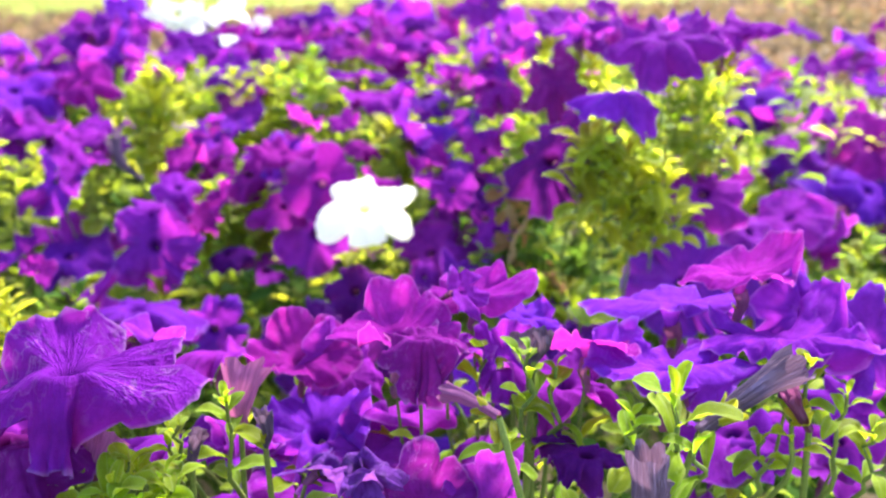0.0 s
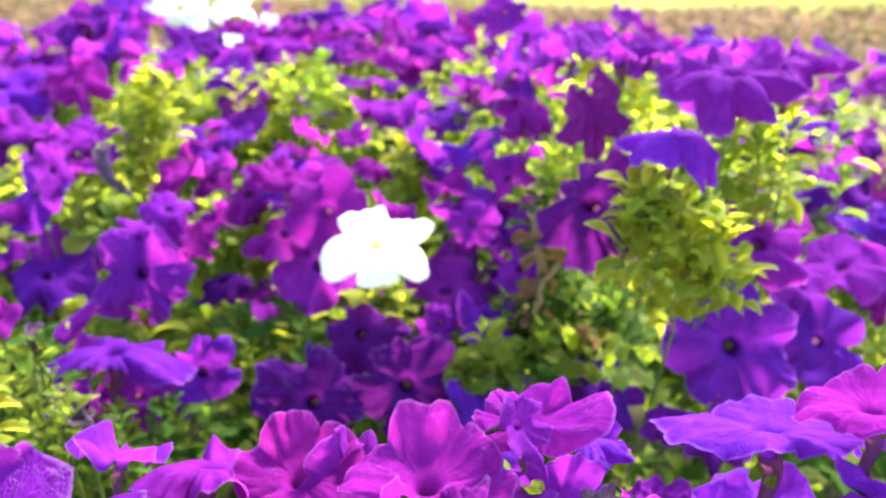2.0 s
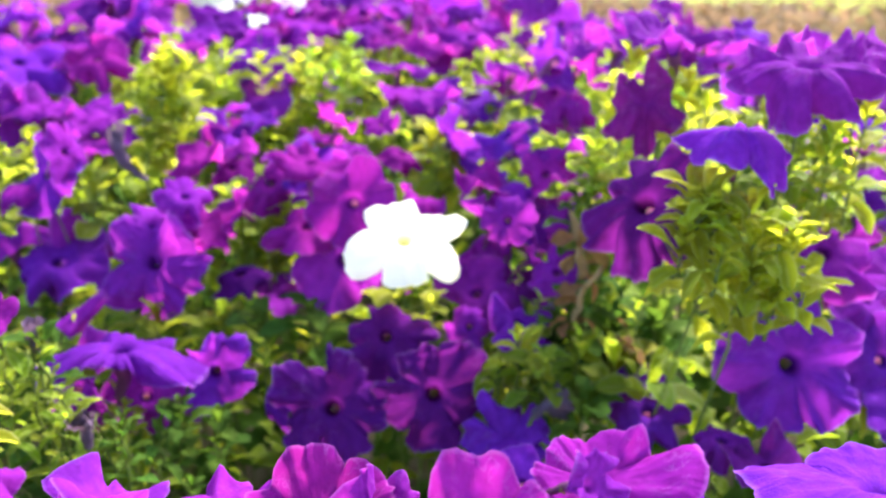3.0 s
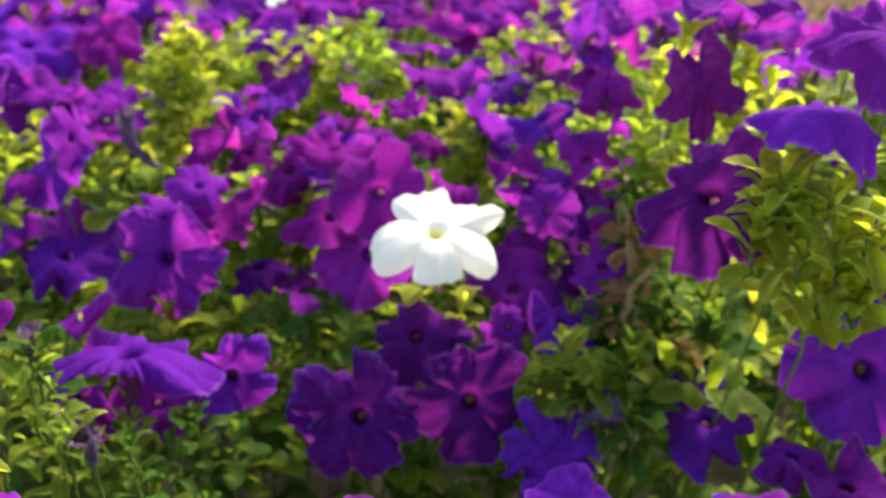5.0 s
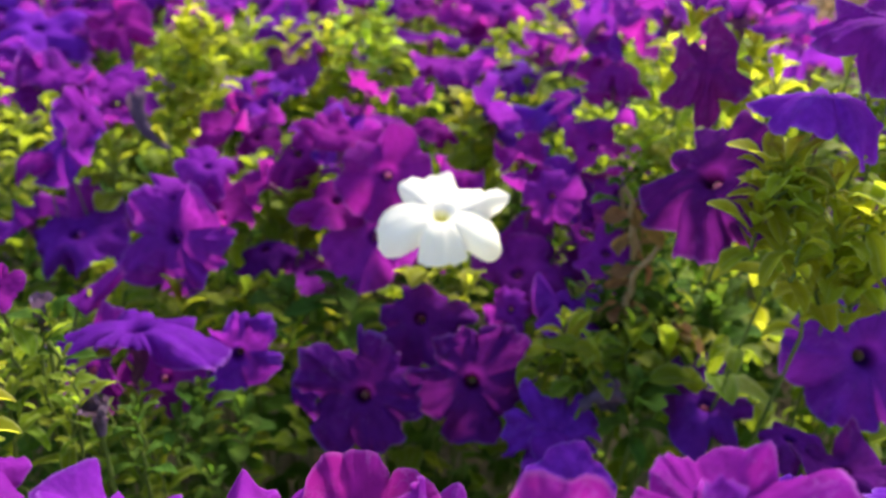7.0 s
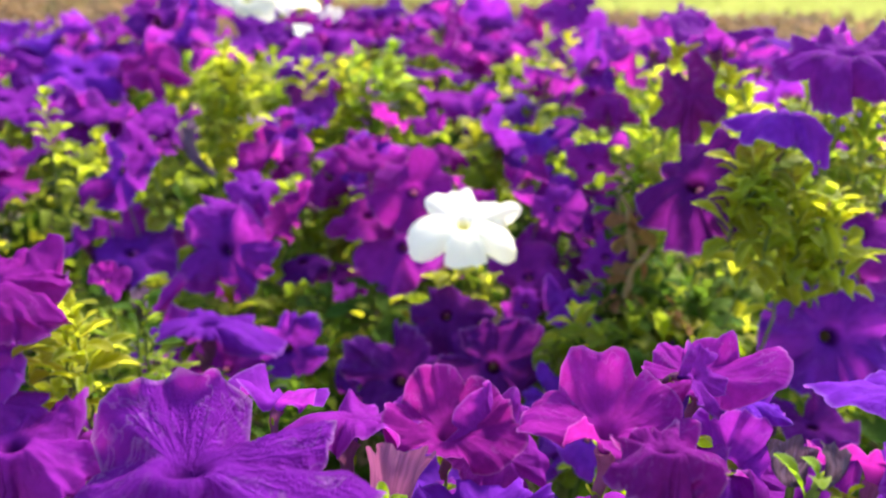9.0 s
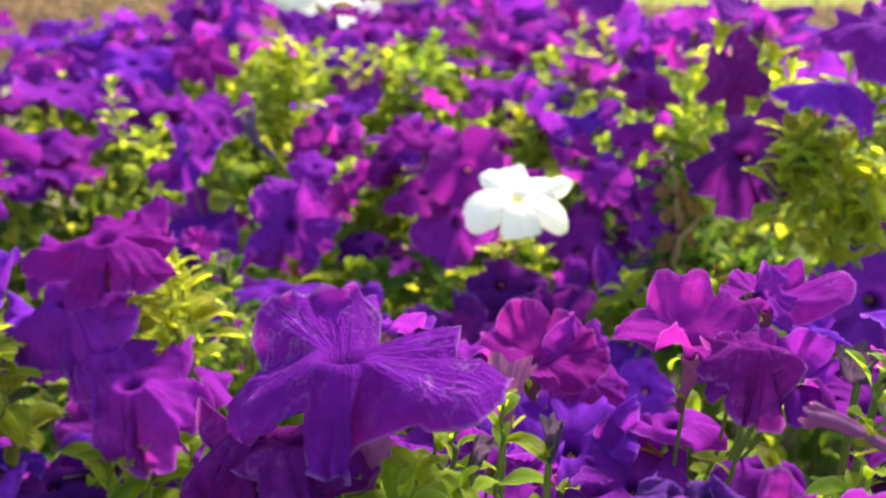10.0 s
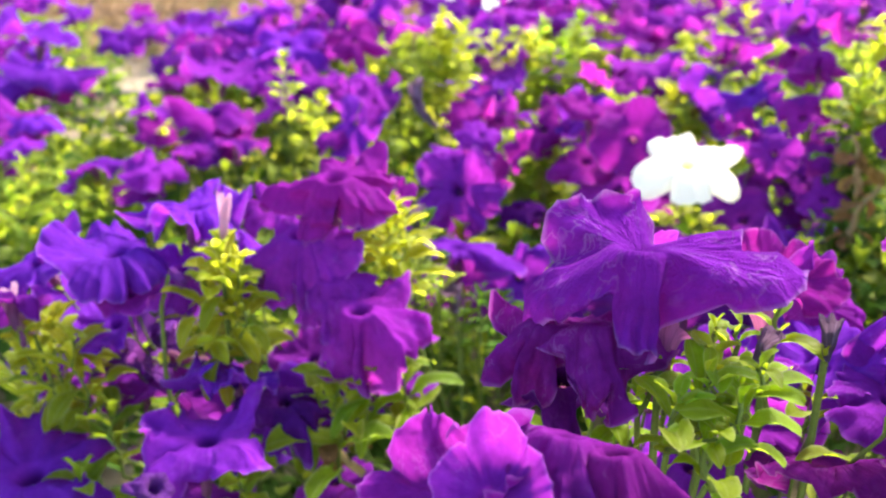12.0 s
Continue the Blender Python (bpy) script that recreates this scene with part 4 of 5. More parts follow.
# the near row of large flowers
bloom(-0.079, 0.191, 0.366, 0.0245, 0, 106, "papery", PAPERY, lobes=((2, 10, 45, 1.50, -0.2), (48, 2, 35, 1.12, -0.3), (110, -18, -45, 1.12, -0.6), (190, 44, 95, 1.45, 0.4), (280, 84, -22, 1.22, -0.3)), sharp=True, fine=True, tube=0.75, seed=7)
bloom(-0.099, 0.190, 0.346, 0.0160, -20, 104, "crumpled", CLARET, lobes=((0, 30, 20, 1.0), (72, 20, 20, 1.0), (150, 20, 10, 1.0), (215, 60, 40, 1.5), (285, 80, 20, 1.6)), sharp=True, fine=True, tube=0)
bloom(-0.088, 0.184, 0.349, 0.0155, 15, 112, "crumpled", CLARET, lobes=((0, 40, 20, 1.0), (90, 20, 20, 0.9), (165, 40, 10, 1.0), (226, 76, 60, 1.75, 0.3), (290, 88, -10, 1.9, -0.3)), sharp=True, fine=True, tube=0)
bloom(-0.036, 0.262, 0.331, 0.0158, -5, 84, "soft", MAGENTA, lobes=((-10, 20, 30, 1.2), (40, -48, 20, 1.2), (116, -60, 15, 1.3), (180, -20, 20, 1.0), (268, -30, 20, 0.6)), fine=True)
bloom(-0.020, 0.262, 0.325, 0.0147, 40, 42, "wavy", PURPLE, 40, fine=True)
bloom(0.001, 0.224, 0.359, 0.0150, -12, 88, "soft", MAGENTA, lobes=((-8, -14, 40, 1.3, 0.3), (50, -36, 30, 1.15), (104, -56, 15, 1.45, -0.2), (178, -6, 50, 1.3, -0.2), (268, -40, 20, 0.55)), fine=True, tube=0.9)
bloom(0.024, 0.245, 0.362, 0.0125, 0, 86, "soft", MAGENTA, lobes=((8, -24, 40, 1.75, -0.2), (70, -36, 20, 1.0), (130, -30, 20, 0.8), (200, 0, 20, 0.9), (280, 20, 20, 0.6)), fine=True)
bloom(0.043, 0.270, 0.342, 0.0108, 120, 77, "crumpled", VIOLET, 0, fine=True)
bloom(-0.062, 0.270, 0.330, 0.0189, 170, 62, "open", PURPLE, 50, fine=True, bends=(40, 20, -30, -20, 40))
bloom(0.010, 0.207, 0.366, 0.0120, 0, 110, "crumpled", CLARET, lobes=((-6, 30, 30, 1.1), (70, 10, 20, 0.8), (130, 10, 20, 0.8), (196, 46, 20, 0.8), (258, 92, -8, 1.85, 0.2), (312, 90, 0, 1.9, -0.2)), sharp=True, fine=True, tube=0.7)
bloom(0.023, 0.235, 0.366, 0.0075, 60, 30, "cup", PURPLE, 40, fine=True)
bloom(-0.040, 0.310, 0.277, 0.0173, 14, 75, "wavy", VIOLET, 40)
bloom(0.020, 0.400, 0.243, 0.0169, 8, 60, "wavy", VIOLET, 30)
bloom(-0.077, 0.250, 0.346, 0.0113, 160, 60, "cup", PURPLE, 0)
bloom(0.108, 0.252, 0.366, 0.0165, 0, 104, "soft", MAGENTA, lobes=((28, -42, -25, 1.7), (100, -20, 10, 1.0), (172, 10, 30, 1.1), (240, 15, 20, 0.8), (312, 0, 30, 0.9)), fine=True)
bloom(0.092, 0.272, 0.348, 0.0215, 0, 112, "soft", VIOLET, lobes=((0, 0, 25, 1.1), (70, -20, 10, 1.0), (178, 4, 20, 1.4), (238, 12, 25, 1.0), (302, 8, 25, 1.0)), fine=True)
bloom(0.058, 0.225, 0.355, 0.0134, 165, 60, "soft", MAGENTA, 30, fine=True)
bloom(0.078, 0.215, 0.353, 0.0178, 0, 108, "crumpled", VIOLET, lobes=((-14, 15, 30, 1.25), (60, -5, 10, 1.0), (142, -46, -10, 1.4), (205, -10, 25, 1.0), (280, 42, 20, 0.9)), fine=True)
bloom(0.115, 0.228, 0.356, 0.0195, 0, 112, "crumpled", VIOLET, lobes=((34, -58, -10, 1.35), (100, -10, 10, 1.0), (190, 15, 30, 1.25), (255, 34, 20, 0.9), (330, 10, 25, 1.35)), fine=True)
bloom(0.129, 0.240, 0.354, 0.0160, 20, 57, "wavy", VIOLET, 50, fine=True)
bloom(0.157, 0.260, 0.336, 0.0169, 0, 47, "wavy", VIOLET, 20, fine=True)
bloom(0.064, 0.165, 0.348, 0.0061, 10, 70, "wilt", DARKBUD, 0, fine=True, tube=0.5)
bloom(-0.070, 0.235, 0.317, 0.0174, 160, 60, "open", PURPLE, 0, fine=True, bends=(40, 50, 30, 10, -20))
bloom(-0.096, 0.190, 0.330, 0.0173, 0, 67, "wavy", WINE_SHADED, 40, fine=True)
bloom(-0.003, 0.170, 0.350, 0.0105, -20, 60, "wilt", LILAC, 10, fine=True)
bloom(0.055, 0.200, 0.334, 0.0119, 150, 82, "crumpled", WINE_SHADED, 10, fine=True)
bloom(0.152, 0.260, 0.310, 0.0120, -1, 50, "wavy", VIOLET, 10)
bloom(0.121, 0.240, 0.307, 0.0110, 16, 50, "wavy", VIOLET, 10)
bloom(-0.113, 0.135, 0.330, 0.0150, -25, 80, "crumpled", PURPLE, lobes=((15, -60, -15, 1.3), (80, -78, -10, 1.35, 0.3), (150, -62, 0, 1.2), (205, -15, 30, 1.1), (280, -20, 20, 0.7)), fine=True, tube=0.4)
bloom(-0.104, 0.128, 0.336, 0.0118, -10, 66, "smooth", PURPLE, lobes=((20, -40, 10, 1.0, 0.1), (92, -78, -8, 1.6, 0.35), (165, -55, 20, 0.9), (225, -20, 20, 0.8), (300, -20, 20, 0.7)), fine=True, tube=0.4)
bloom(-0.091, 0.142, 0.345, 0.0160, -15, 118, "crumpled", CLARET, lobes=((-22, 58, 40, 1.7, 0.3), (60, 30, 20, 1.0), (130, 30, 20, 1.0), (215, 70, 30, 1.4), (292, 78, -20, 1.7, -0.3)), sharp=True, fine=True, tube=0)
bloom(-0.082, 0.138, 0.345, 0.0150, 20, 112, "crumpled", CLARET, lobes=((-28, 56, 30, 1.9, -0.3), (60, 30, 20, 1.0), (130, 30, 20, 1.0), (226, 80, 10, 1.5, 0.3), (285, 72, -30, 1.5)), sharp=True, fine=True, tube=0)
bloom(-0.027, 0.200, 0.309, 0.0210, 15, 120, "crumpled", CLARET, lobes=((-10, 10, 30, 1.2), (72, 10, 20, 1.0), (144, 10, 20, 1.0), (205, 20, 30, 1.1), (275, 40, 20, 1.0)), fine=True, tube=0)
bloom(-0.008, 0.172, 0.336, 0.0165, 10, 135, "crumpled", CLARET, lobes=((0, 20, 20, 1.2), (72, 20, 20, 1.0), (144, 20, 20, 1.0), (205, 30, 20, 1.2), (275, 45, 10, 1.1)), fine=True, tube=0)
bloom(0.002, 0.162, 0.333, 0.0150, -20, 125, "crumpled", VIOLET, lobes=((0, 20, 20, 1.2), (72, 20, 20, 1.0), (144, 20, 20, 1.0), (205, 30, 20, 1.2), (275, 45, 10, 1.1)), fine=True, tube=0)
bloom(0.017, 0.240, 0.349, 0.0154, 150, 82, "crumpled", PURPLE, 30, fine=True)
bloom(-0.045, 0.235, 0.319, 0.0151, 160, 55, "crumpled", PURPLE, 10, fine=True, bends=(60, 20, 30, 70, 80))
bloom(-0.026, 0.235, 0.318, 0.0190, -10, 66, "wavy", VIOLET, 25, fine=True)
bloom(-0.008, 0.222, 0.316, 0.0170, 20, 70, "wavy", PURPLE, 5, fine=True)
bloom(0.013, 0.172, 0.336, 0.0120, 35, 60, "soft", CLARET, lobes=((15, -40, 20, 1.1), (88, -68, 10, 1.6, 0.3), (160, -50, 10, 1.3), (220, -20, 20, 0.9), (300, -20, 20, 0.8)), fine=True, tube=0.4)
bloom(0.026, 0.174, 0.334, 0.0105, -30, 60, "soft", PURPLE, lobes=((15, -50, 20, 1.1), (88, -70, 10, 1.7, 0.3), (160, -50, 10, 1.1), (220, -20, 20, 0.9), (300, -20, 20, 0.8)), fine=True, tube=0.4)
bloom(0.053, 0.240, 0.334, 0.0176, 160, 92, "crumpled", PURPLE, 40, fine=True)
bloom(0.034, 0.240, 0.340, 0.0121, 20, 62, "wavy", VIOLET, 40, fine=True)

# leafy shoots round the hollow
shoot(-0.258, 0.750, 0.355, 0.119, 0.03, 22, LIME)
shoot(-0.274, 0.740, 0.338, 0.088, 0.026, 16, LIME)
shoot(-0.198, 1.000, 0.328, 0.088, 0.03, 18, LEAF)
shoot(-0.232, 1.020, 0.315, 0.079, 0.03, 16, LEAF)
shoot(-0.170, 1.000, 0.313, 0.076, 0.03, 14, LEAF)
shoot(-0.309, 1.000, 0.300, 0.098, 0.03, 16, LEAF)
shoot(-0.327, 0.950, 0.280, 0.082, 0.03, 14, LEAF)
shoot(0.115, 0.475, 0.313, 0.040, 0.028, 12, LIME)
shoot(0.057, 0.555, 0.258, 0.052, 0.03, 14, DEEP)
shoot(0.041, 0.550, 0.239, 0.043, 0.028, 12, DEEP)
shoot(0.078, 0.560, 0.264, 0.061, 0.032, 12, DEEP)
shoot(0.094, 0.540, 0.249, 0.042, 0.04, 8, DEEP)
shoot(0.031, 0.550, 0.255, 0.033, 0.022, 8, LEAF)
shoot(-0.197, 0.420, 0.282, 0.054, 0.022, 20, LEAF)
shoot(-0.181, 0.410, 0.261, 0.039, 0.022, 14, LEAF)
shoot(-0.159, 0.420, 0.244, 0.035, 0.022, 14, DEEP)
shoot(-0.158, 0.480, 0.216, 0.043, 0.022, 14, DEEP)
shoot(-0.139, 0.480, 0.208, 0.034, 0.022, 12, DEEP)
shoot(-0.190, 0.700, 0.259, 0.053, 0.032, 16, LEAF)
shoot(-0.151, 0.660, 0.262, 0.053, 0.03, 16, LEAF)
shoot(-0.141, 0.680, 0.252, 0.050, 0.03, 14, LEAF)
shoot(-0.211, 0.700, 0.245, 0.050, 0.03, 14, LEAF)
shoot(-0.137, 0.575, 0.219, 0.037, 0.045, 8, DEEP)
shoot(-0.108, 0.580, 0.226, 0.036, 0.04, 9, DEEP)
shoot(-0.165, 0.580, 0.218, 0.038, 0.035, 10, LEAF)
shoot(-0.198, 0.560, 0.225, 0.034, 0.032, 10, LEAF)
shoot(-0.243, 0.570, 0.220, 0.039, 0.032, 10, LEAF)
shoot(-0.054, 0.570, 0.249, 0.019, 0.032, 6, LIME)
shoot(-0.032, 0.550, 0.250, 0.018, 0.022, 6, LIME)
shoot(0.029, 0.525, 0.232, 0.026, 0.034, 7, LEAF)
shoot(0.009, 0.510, 0.233, 0.031, 0.025, 10, LEAF)
shoot(0.054, 0.490, 0.230, 0.030, 0.03, 10, DEEP)
shoot(0.019, 0.510, 0.252, 0.026, 0.026, 8, LIME)
shoot(0.033, 0.500, 0.245, 0.024, 0.028, 8, LEAF)
shoot(0.051, 0.515, 0.248, 0.026, 0.030, 9, LEAF)
shoot(0.071, 0.515, 0.244, 0.024, 0.036, 8, LIME)
shoot(0.088, 0.505, 0.238, 0.022, 0.038, 7, LEAF)
shoot(0.070, 0.620, 0.361, 0.085, 0.026, 20, LIME)
shoot(0.065, 0.630, 0.337, 0.080, 0.026, 18, LEAF)
shoot(0.077, 0.620, 0.389, 0.039, 0.024, 14, LIME)
shoot(0.108, 0.600, 0.376, 0.047, 0.028, 16, LIME)
shoot(0.101, 0.620, 0.378, 0.049, 0.028, 16, LEAF)
shoot(0.116, 0.580, 0.371, 0.046, 0.028, 14, LIME)
shoot(-0.038, 0.800, 0.283, 0.058, 0.035, 12, LEAF)
shoot(-0.040, 1.000, 0.313, 0.086, 0.03, 16, LEAF)
shoot(-0.044, 0.760, 0.280, 0.034, 0.035, 8, LEAF)
shoot(0.004, 1.000, 0.315, 0.075, 0.03, 14, LEAF)
shoot(-0.293, 0.680, 0.275, 0.046, 0.03, 12, LEAF)
shoot(-0.376, 0.750, 0.281, 0.048, 0.026, 12, LIME)
shoot(0.184, 0.540, 0.385, 0.071, 0.026, 18, LIME)
shoot(0.167, 0.530, 0.367, 0.059, 0.026, 16, LEAF)
shoot(0.171, 0.560, 0.396, 0.092, 0.026, 22, LIME)
shoot(0.152, 0.550, 0.376, 0.098, 0.026, 22, LEAF)
shoot(0.196, 0.600, 0.352, 0.067, 0.026, 14, LEAF)
shoot(0.373, 0.950, 0.264, 0.082, 0.03, 12, LEAF)
shoot(0.290, 0.800, 0.264, 0.075, 0.03, 12, LEAF)
shoot(0.459, 1.100, 0.268, 0.071, 0.03, 12, LEAF)
shoot(0.452, 0.900, 0.250, 0.061, 0.03, 12, LEAF)
shoot(0.235, 0.600, 0.247, 0.053, 0.03, 12, LEAF)
shoot(0.314, 0.600, 0.242, 0.051, 0.03, 12, LEAF)
shoot(0.592, 1.200, 0.249, 0.062, 0.03, 10, LEAF)
shoot(-0.342, 1.220, 0.336, 0.090, 0.03, 14, LEAF, owner=far_white_plant)
shoot(-0.381, 1.220, 0.340, 0.074, 0.03, 12, LEAF, owner=far_white_plant)
shoot(0.043, 1.180, 0.344, 0.091, 0.03, 16, LIME)
shoot(0.014, 1.200, 0.331, 0.077, 0.03, 14, LEAF)

# denser leaf clumps; the first ones use the bright copy to look sunlit
shoot(0.090, 0.455, 0.352, 0.017, 0.025, 9, LIME, branch=True)
shoot(0.110, 0.458, 0.348, 0.017, 0.025, 9, LIME, branch=True)
shoot(0.095, 0.456, 0.342, 0.017, 0.025, 9, LIME, branch=True)
shoot(0.113, 0.450, 0.336, 0.017, 0.025, 9, LIME, branch=True)
shoot(0.096, 0.438, 0.333, 0.017, 0.025, 9, LIME, branch=True)
shoot(0.118, 0.456, 0.322, 0.018, 0.025, 9, LIME, branch=True)
shoot(0.087, 0.462, 0.351, 0.018, 0.026, 9, LIME, branch=True)
shoot(0.091, 0.460, 0.355, 0.018, 0.026, 9, LIME, branch=True)
shoot(0.083, 0.452, 0.334, 0.018, 0.026, 9, LIME, branch=True)
shoot(0.095, 0.454, 0.348, 0.018, 0.026, 9, LIME, branch=True)
shoot(0.093, 0.454, 0.322, 0.019, 0.026, 9, LIME, branch=True)
shoot(0.114, 0.458, 0.309, 0.019, 0.026, 9, LIME, branch=True)
shoot(0.124, 0.452, 0.345, 0.020, 0.025, 10, LIME, branch=True)
shoot(0.132, 0.456, 0.336, 0.020, 0.025, 10, LIME, branch=True)
shoot(0.126, 0.448, 0.326, 0.020, 0.025, 10, LIME, branch=True)
shoot(0.136, 0.452, 0.318, 0.020, 0.025, 10, LIME, branch=True)
shoot(0.122, 0.446, 0.312, 0.020, 0.025, 10, LIME, branch=True)
shoot(0.112, 0.446, 0.326, 0.020, 0.025, 10, LIME, branch=True)
shoot(0.146, 0.570, 0.390, 0.047, 0.024, 12, LEAF, branch=True)
shoot(0.170, 0.551, 0.391, 0.046, 0.024, 12, LIME, branch=True)
shoot(0.176, 0.562, 0.369, 0.047, 0.024, 12, LEAF, branch=True)
shoot(0.159, 0.554, 0.361, 0.046, 0.024, 12, LEAF, branch=True)
shoot(0.163, 0.572, 0.340, 0.048, 0.024, 12, LEAF, branch=True)
shoot(0.179, 0.562, 0.340, 0.047, 0.024, 12, LIME, branch=True)
shoot(0.180, 0.549, 0.310, 0.047, 0.024, 12, LIME, branch=True)
shoot(0.060, 0.607, 0.324, 0.035, 0.024, 12, LEAF, branch=True)
shoot(0.074, 0.594, 0.326, 0.035, 0.024, 12, LEAF, branch=True)
shoot(0.059, 0.603, 0.317, 0.035, 0.024, 12, LEAF, branch=True)
shoot(0.077, 0.609, 0.314, 0.036, 0.024, 12, LIME, branch=True)
shoot(0.054, 0.607, 0.299, 0.036, 0.024, 12, DEEP, branch=True)
shoot(0.067, 0.595, 0.293, 0.035, 0.024, 12, LEAF, branch=True)
shoot(0.059, 0.596, 0.277, 0.036, 0.024, 12, DEEP, branch=True)
shoot(0.073, 0.600, 0.281, 0.036, 0.024, 12, DEEP, branch=True)
shoot(0.064, 0.600, 0.259, 0.036, 0.024, 12, DEEP, branch=True)
shoot(0.076, 0.595, 0.272, 0.036, 0.024, 12, LEAF, branch=True)
shoot(-0.215, 0.680, 0.262, 0.036, 0.026, 10, LEAF, branch=True)
shoot(-0.182, 0.674, 0.269, 0.035, 0.026, 10, LEAF, branch=True)
shoot(-0.156, 0.674, 0.279, 0.034, 0.026, 10, LEAF, branch=True)
shoot(-0.145, 0.666, 0.269, 0.034, 0.026, 10, LEAF, branch=True)
shoot(-0.197, 0.659, 0.255, 0.035, 0.026, 10, LEAF, branch=True)
shoot(-0.177, 0.662, 0.254, 0.035, 0.026, 10, LEAF, branch=True)
shoot(-0.169, 0.674, 0.244, 0.035, 0.026, 10, LEAF, branch=True)
shoot(-0.149, 0.680, 0.250, 0.035, 0.026, 10, LEAF, branch=True)
shoot(-0.258, 0.741, 0.347, 0.043, 0.026, 12, LIME, branch=True)
shoot(-0.243, 0.756, 0.348, 0.044, 0.026, 12, LIME, branch=True)
shoot(-0.275, 0.744, 0.329, 0.044, 0.026, 12, LIME, branch=True)
shoot(-0.241, 0.749, 0.322, 0.044, 0.026, 12, LIME, branch=True)
shoot(-0.270, 0.752, 0.304, 0.045, 0.026, 12, LIME, branch=True)
shoot(-0.254, 0.748, 0.315, 0.044, 0.026, 12, LIME, branch=True)
shoot(-0.249, 0.989, 0.313, 0.059, 0.03, 12, LIME, branch=True)
shoot(-0.206, 0.975, 0.314, 0.057, 0.03, 12, LIME, branch=True)
shoot(-0.157, 0.975, 0.322, 0.057, 0.03, 12, LIME, branch=True)
shoot(-0.154, 0.983, 0.335, 0.057, 0.03, 12, LEAF, branch=True)
shoot(-0.226, 0.980, 0.289, 0.058, 0.03, 12, LIME, branch=True)
shoot(-0.210, 0.973, 0.288, 0.058, 0.03, 12, LIME, branch=True)
shoot(-0.183, 0.984, 0.301, 0.058, 0.03, 12, LEAF, branch=True)
shoot(-0.151, 0.983, 0.289, 0.057, 0.03, 12, LEAF, branch=True)
shoot(-0.249, 0.980, 0.258, 0.059, 0.03, 12, LIME, branch=True)
shoot(-0.201, 0.976, 0.253, 0.058, 0.03, 12, LIME, branch=True)
shoot(-0.168, 0.989, 0.274, 0.058, 0.03, 12, LEAF, branch=True)
shoot(-0.134, 0.976, 0.262, 0.057, 0.03, 12, LEAF, branch=True)
shoot(-0.302, 0.978, 0.301, 0.059, 0.03, 12, LEAF, branch=True)
shoot(-0.281, 0.969, 0.321, 0.058, 0.03, 12, LEAF, branch=True)
shoot(-0.306, 0.977, 0.277, 0.060, 0.03, 12, LEAF, branch=True)
shoot(-0.280, 0.978, 0.282, 0.059, 0.03, 12, LEAF, branch=True)
shoot(-0.056, 0.806, 0.290, 0.041, 0.03, 12, LIME, branch=True)
shoot(-0.033, 0.789, 0.296, 0.040, 0.03, 12, LIME, branch=True)
shoot(-0.053, 0.801, 0.273, 0.041, 0.03, 12, LIME, branch=True)
shoot(-0.036, 0.793, 0.283, 0.040, 0.03, 12, LIME, branch=True)
shoot(-0.056, 0.793, 0.253, 0.041, 0.03, 12, LEAF, branch=True)
shoot(-0.038, 0.800, 0.249, 0.041, 0.03, 12, LEAF, branch=True)
shoot(-0.210, 0.419, 0.275, 0.028, 0.022, 10, LEAF, branch=True)
shoot(-0.192, 0.419, 0.286, 0.027, 0.022, 10, DEEP, branch=True)
shoot(-0.212, 0.414, 0.256, 0.028, 0.022, 10, LEAF, branch=True)
shoot(-0.198, 0.431, 0.259, 0.029, 0.022, 10, LEAF, branch=True)
shoot(-0.211, 0.413, 0.243, 0.029, 0.022, 10, DEEP, branch=True)
shoot(-0.185, 0.411, 0.247, 0.028, 0.022, 10, LEAF, branch=True)
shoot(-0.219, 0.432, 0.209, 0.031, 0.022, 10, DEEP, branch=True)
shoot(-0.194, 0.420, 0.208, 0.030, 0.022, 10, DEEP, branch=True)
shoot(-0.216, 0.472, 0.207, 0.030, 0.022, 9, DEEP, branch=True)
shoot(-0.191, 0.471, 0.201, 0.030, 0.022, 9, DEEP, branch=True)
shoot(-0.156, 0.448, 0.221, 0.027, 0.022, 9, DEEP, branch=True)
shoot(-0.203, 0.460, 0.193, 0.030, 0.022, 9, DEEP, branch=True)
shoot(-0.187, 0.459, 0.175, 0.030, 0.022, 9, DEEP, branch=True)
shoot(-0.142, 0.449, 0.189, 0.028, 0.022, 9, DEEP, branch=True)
# the dark copy again, to shade the gaps right of the hollow
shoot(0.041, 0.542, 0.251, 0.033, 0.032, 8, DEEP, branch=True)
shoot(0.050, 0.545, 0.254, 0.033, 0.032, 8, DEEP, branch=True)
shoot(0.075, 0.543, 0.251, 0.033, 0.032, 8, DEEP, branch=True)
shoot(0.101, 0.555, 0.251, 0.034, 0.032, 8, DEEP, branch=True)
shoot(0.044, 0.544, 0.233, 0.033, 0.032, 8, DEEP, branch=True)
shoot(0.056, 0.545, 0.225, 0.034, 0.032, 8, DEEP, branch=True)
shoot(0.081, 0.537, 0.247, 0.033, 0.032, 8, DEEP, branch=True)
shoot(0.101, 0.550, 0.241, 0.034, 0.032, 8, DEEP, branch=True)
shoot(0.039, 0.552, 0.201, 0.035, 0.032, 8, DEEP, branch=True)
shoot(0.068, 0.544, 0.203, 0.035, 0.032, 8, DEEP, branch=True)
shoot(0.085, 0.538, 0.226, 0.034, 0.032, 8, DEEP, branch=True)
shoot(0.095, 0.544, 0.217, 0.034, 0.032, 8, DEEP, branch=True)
shoot(0.260, 0.842, 0.325, 0.050, 0.03, 9, LEAF, branch=True)
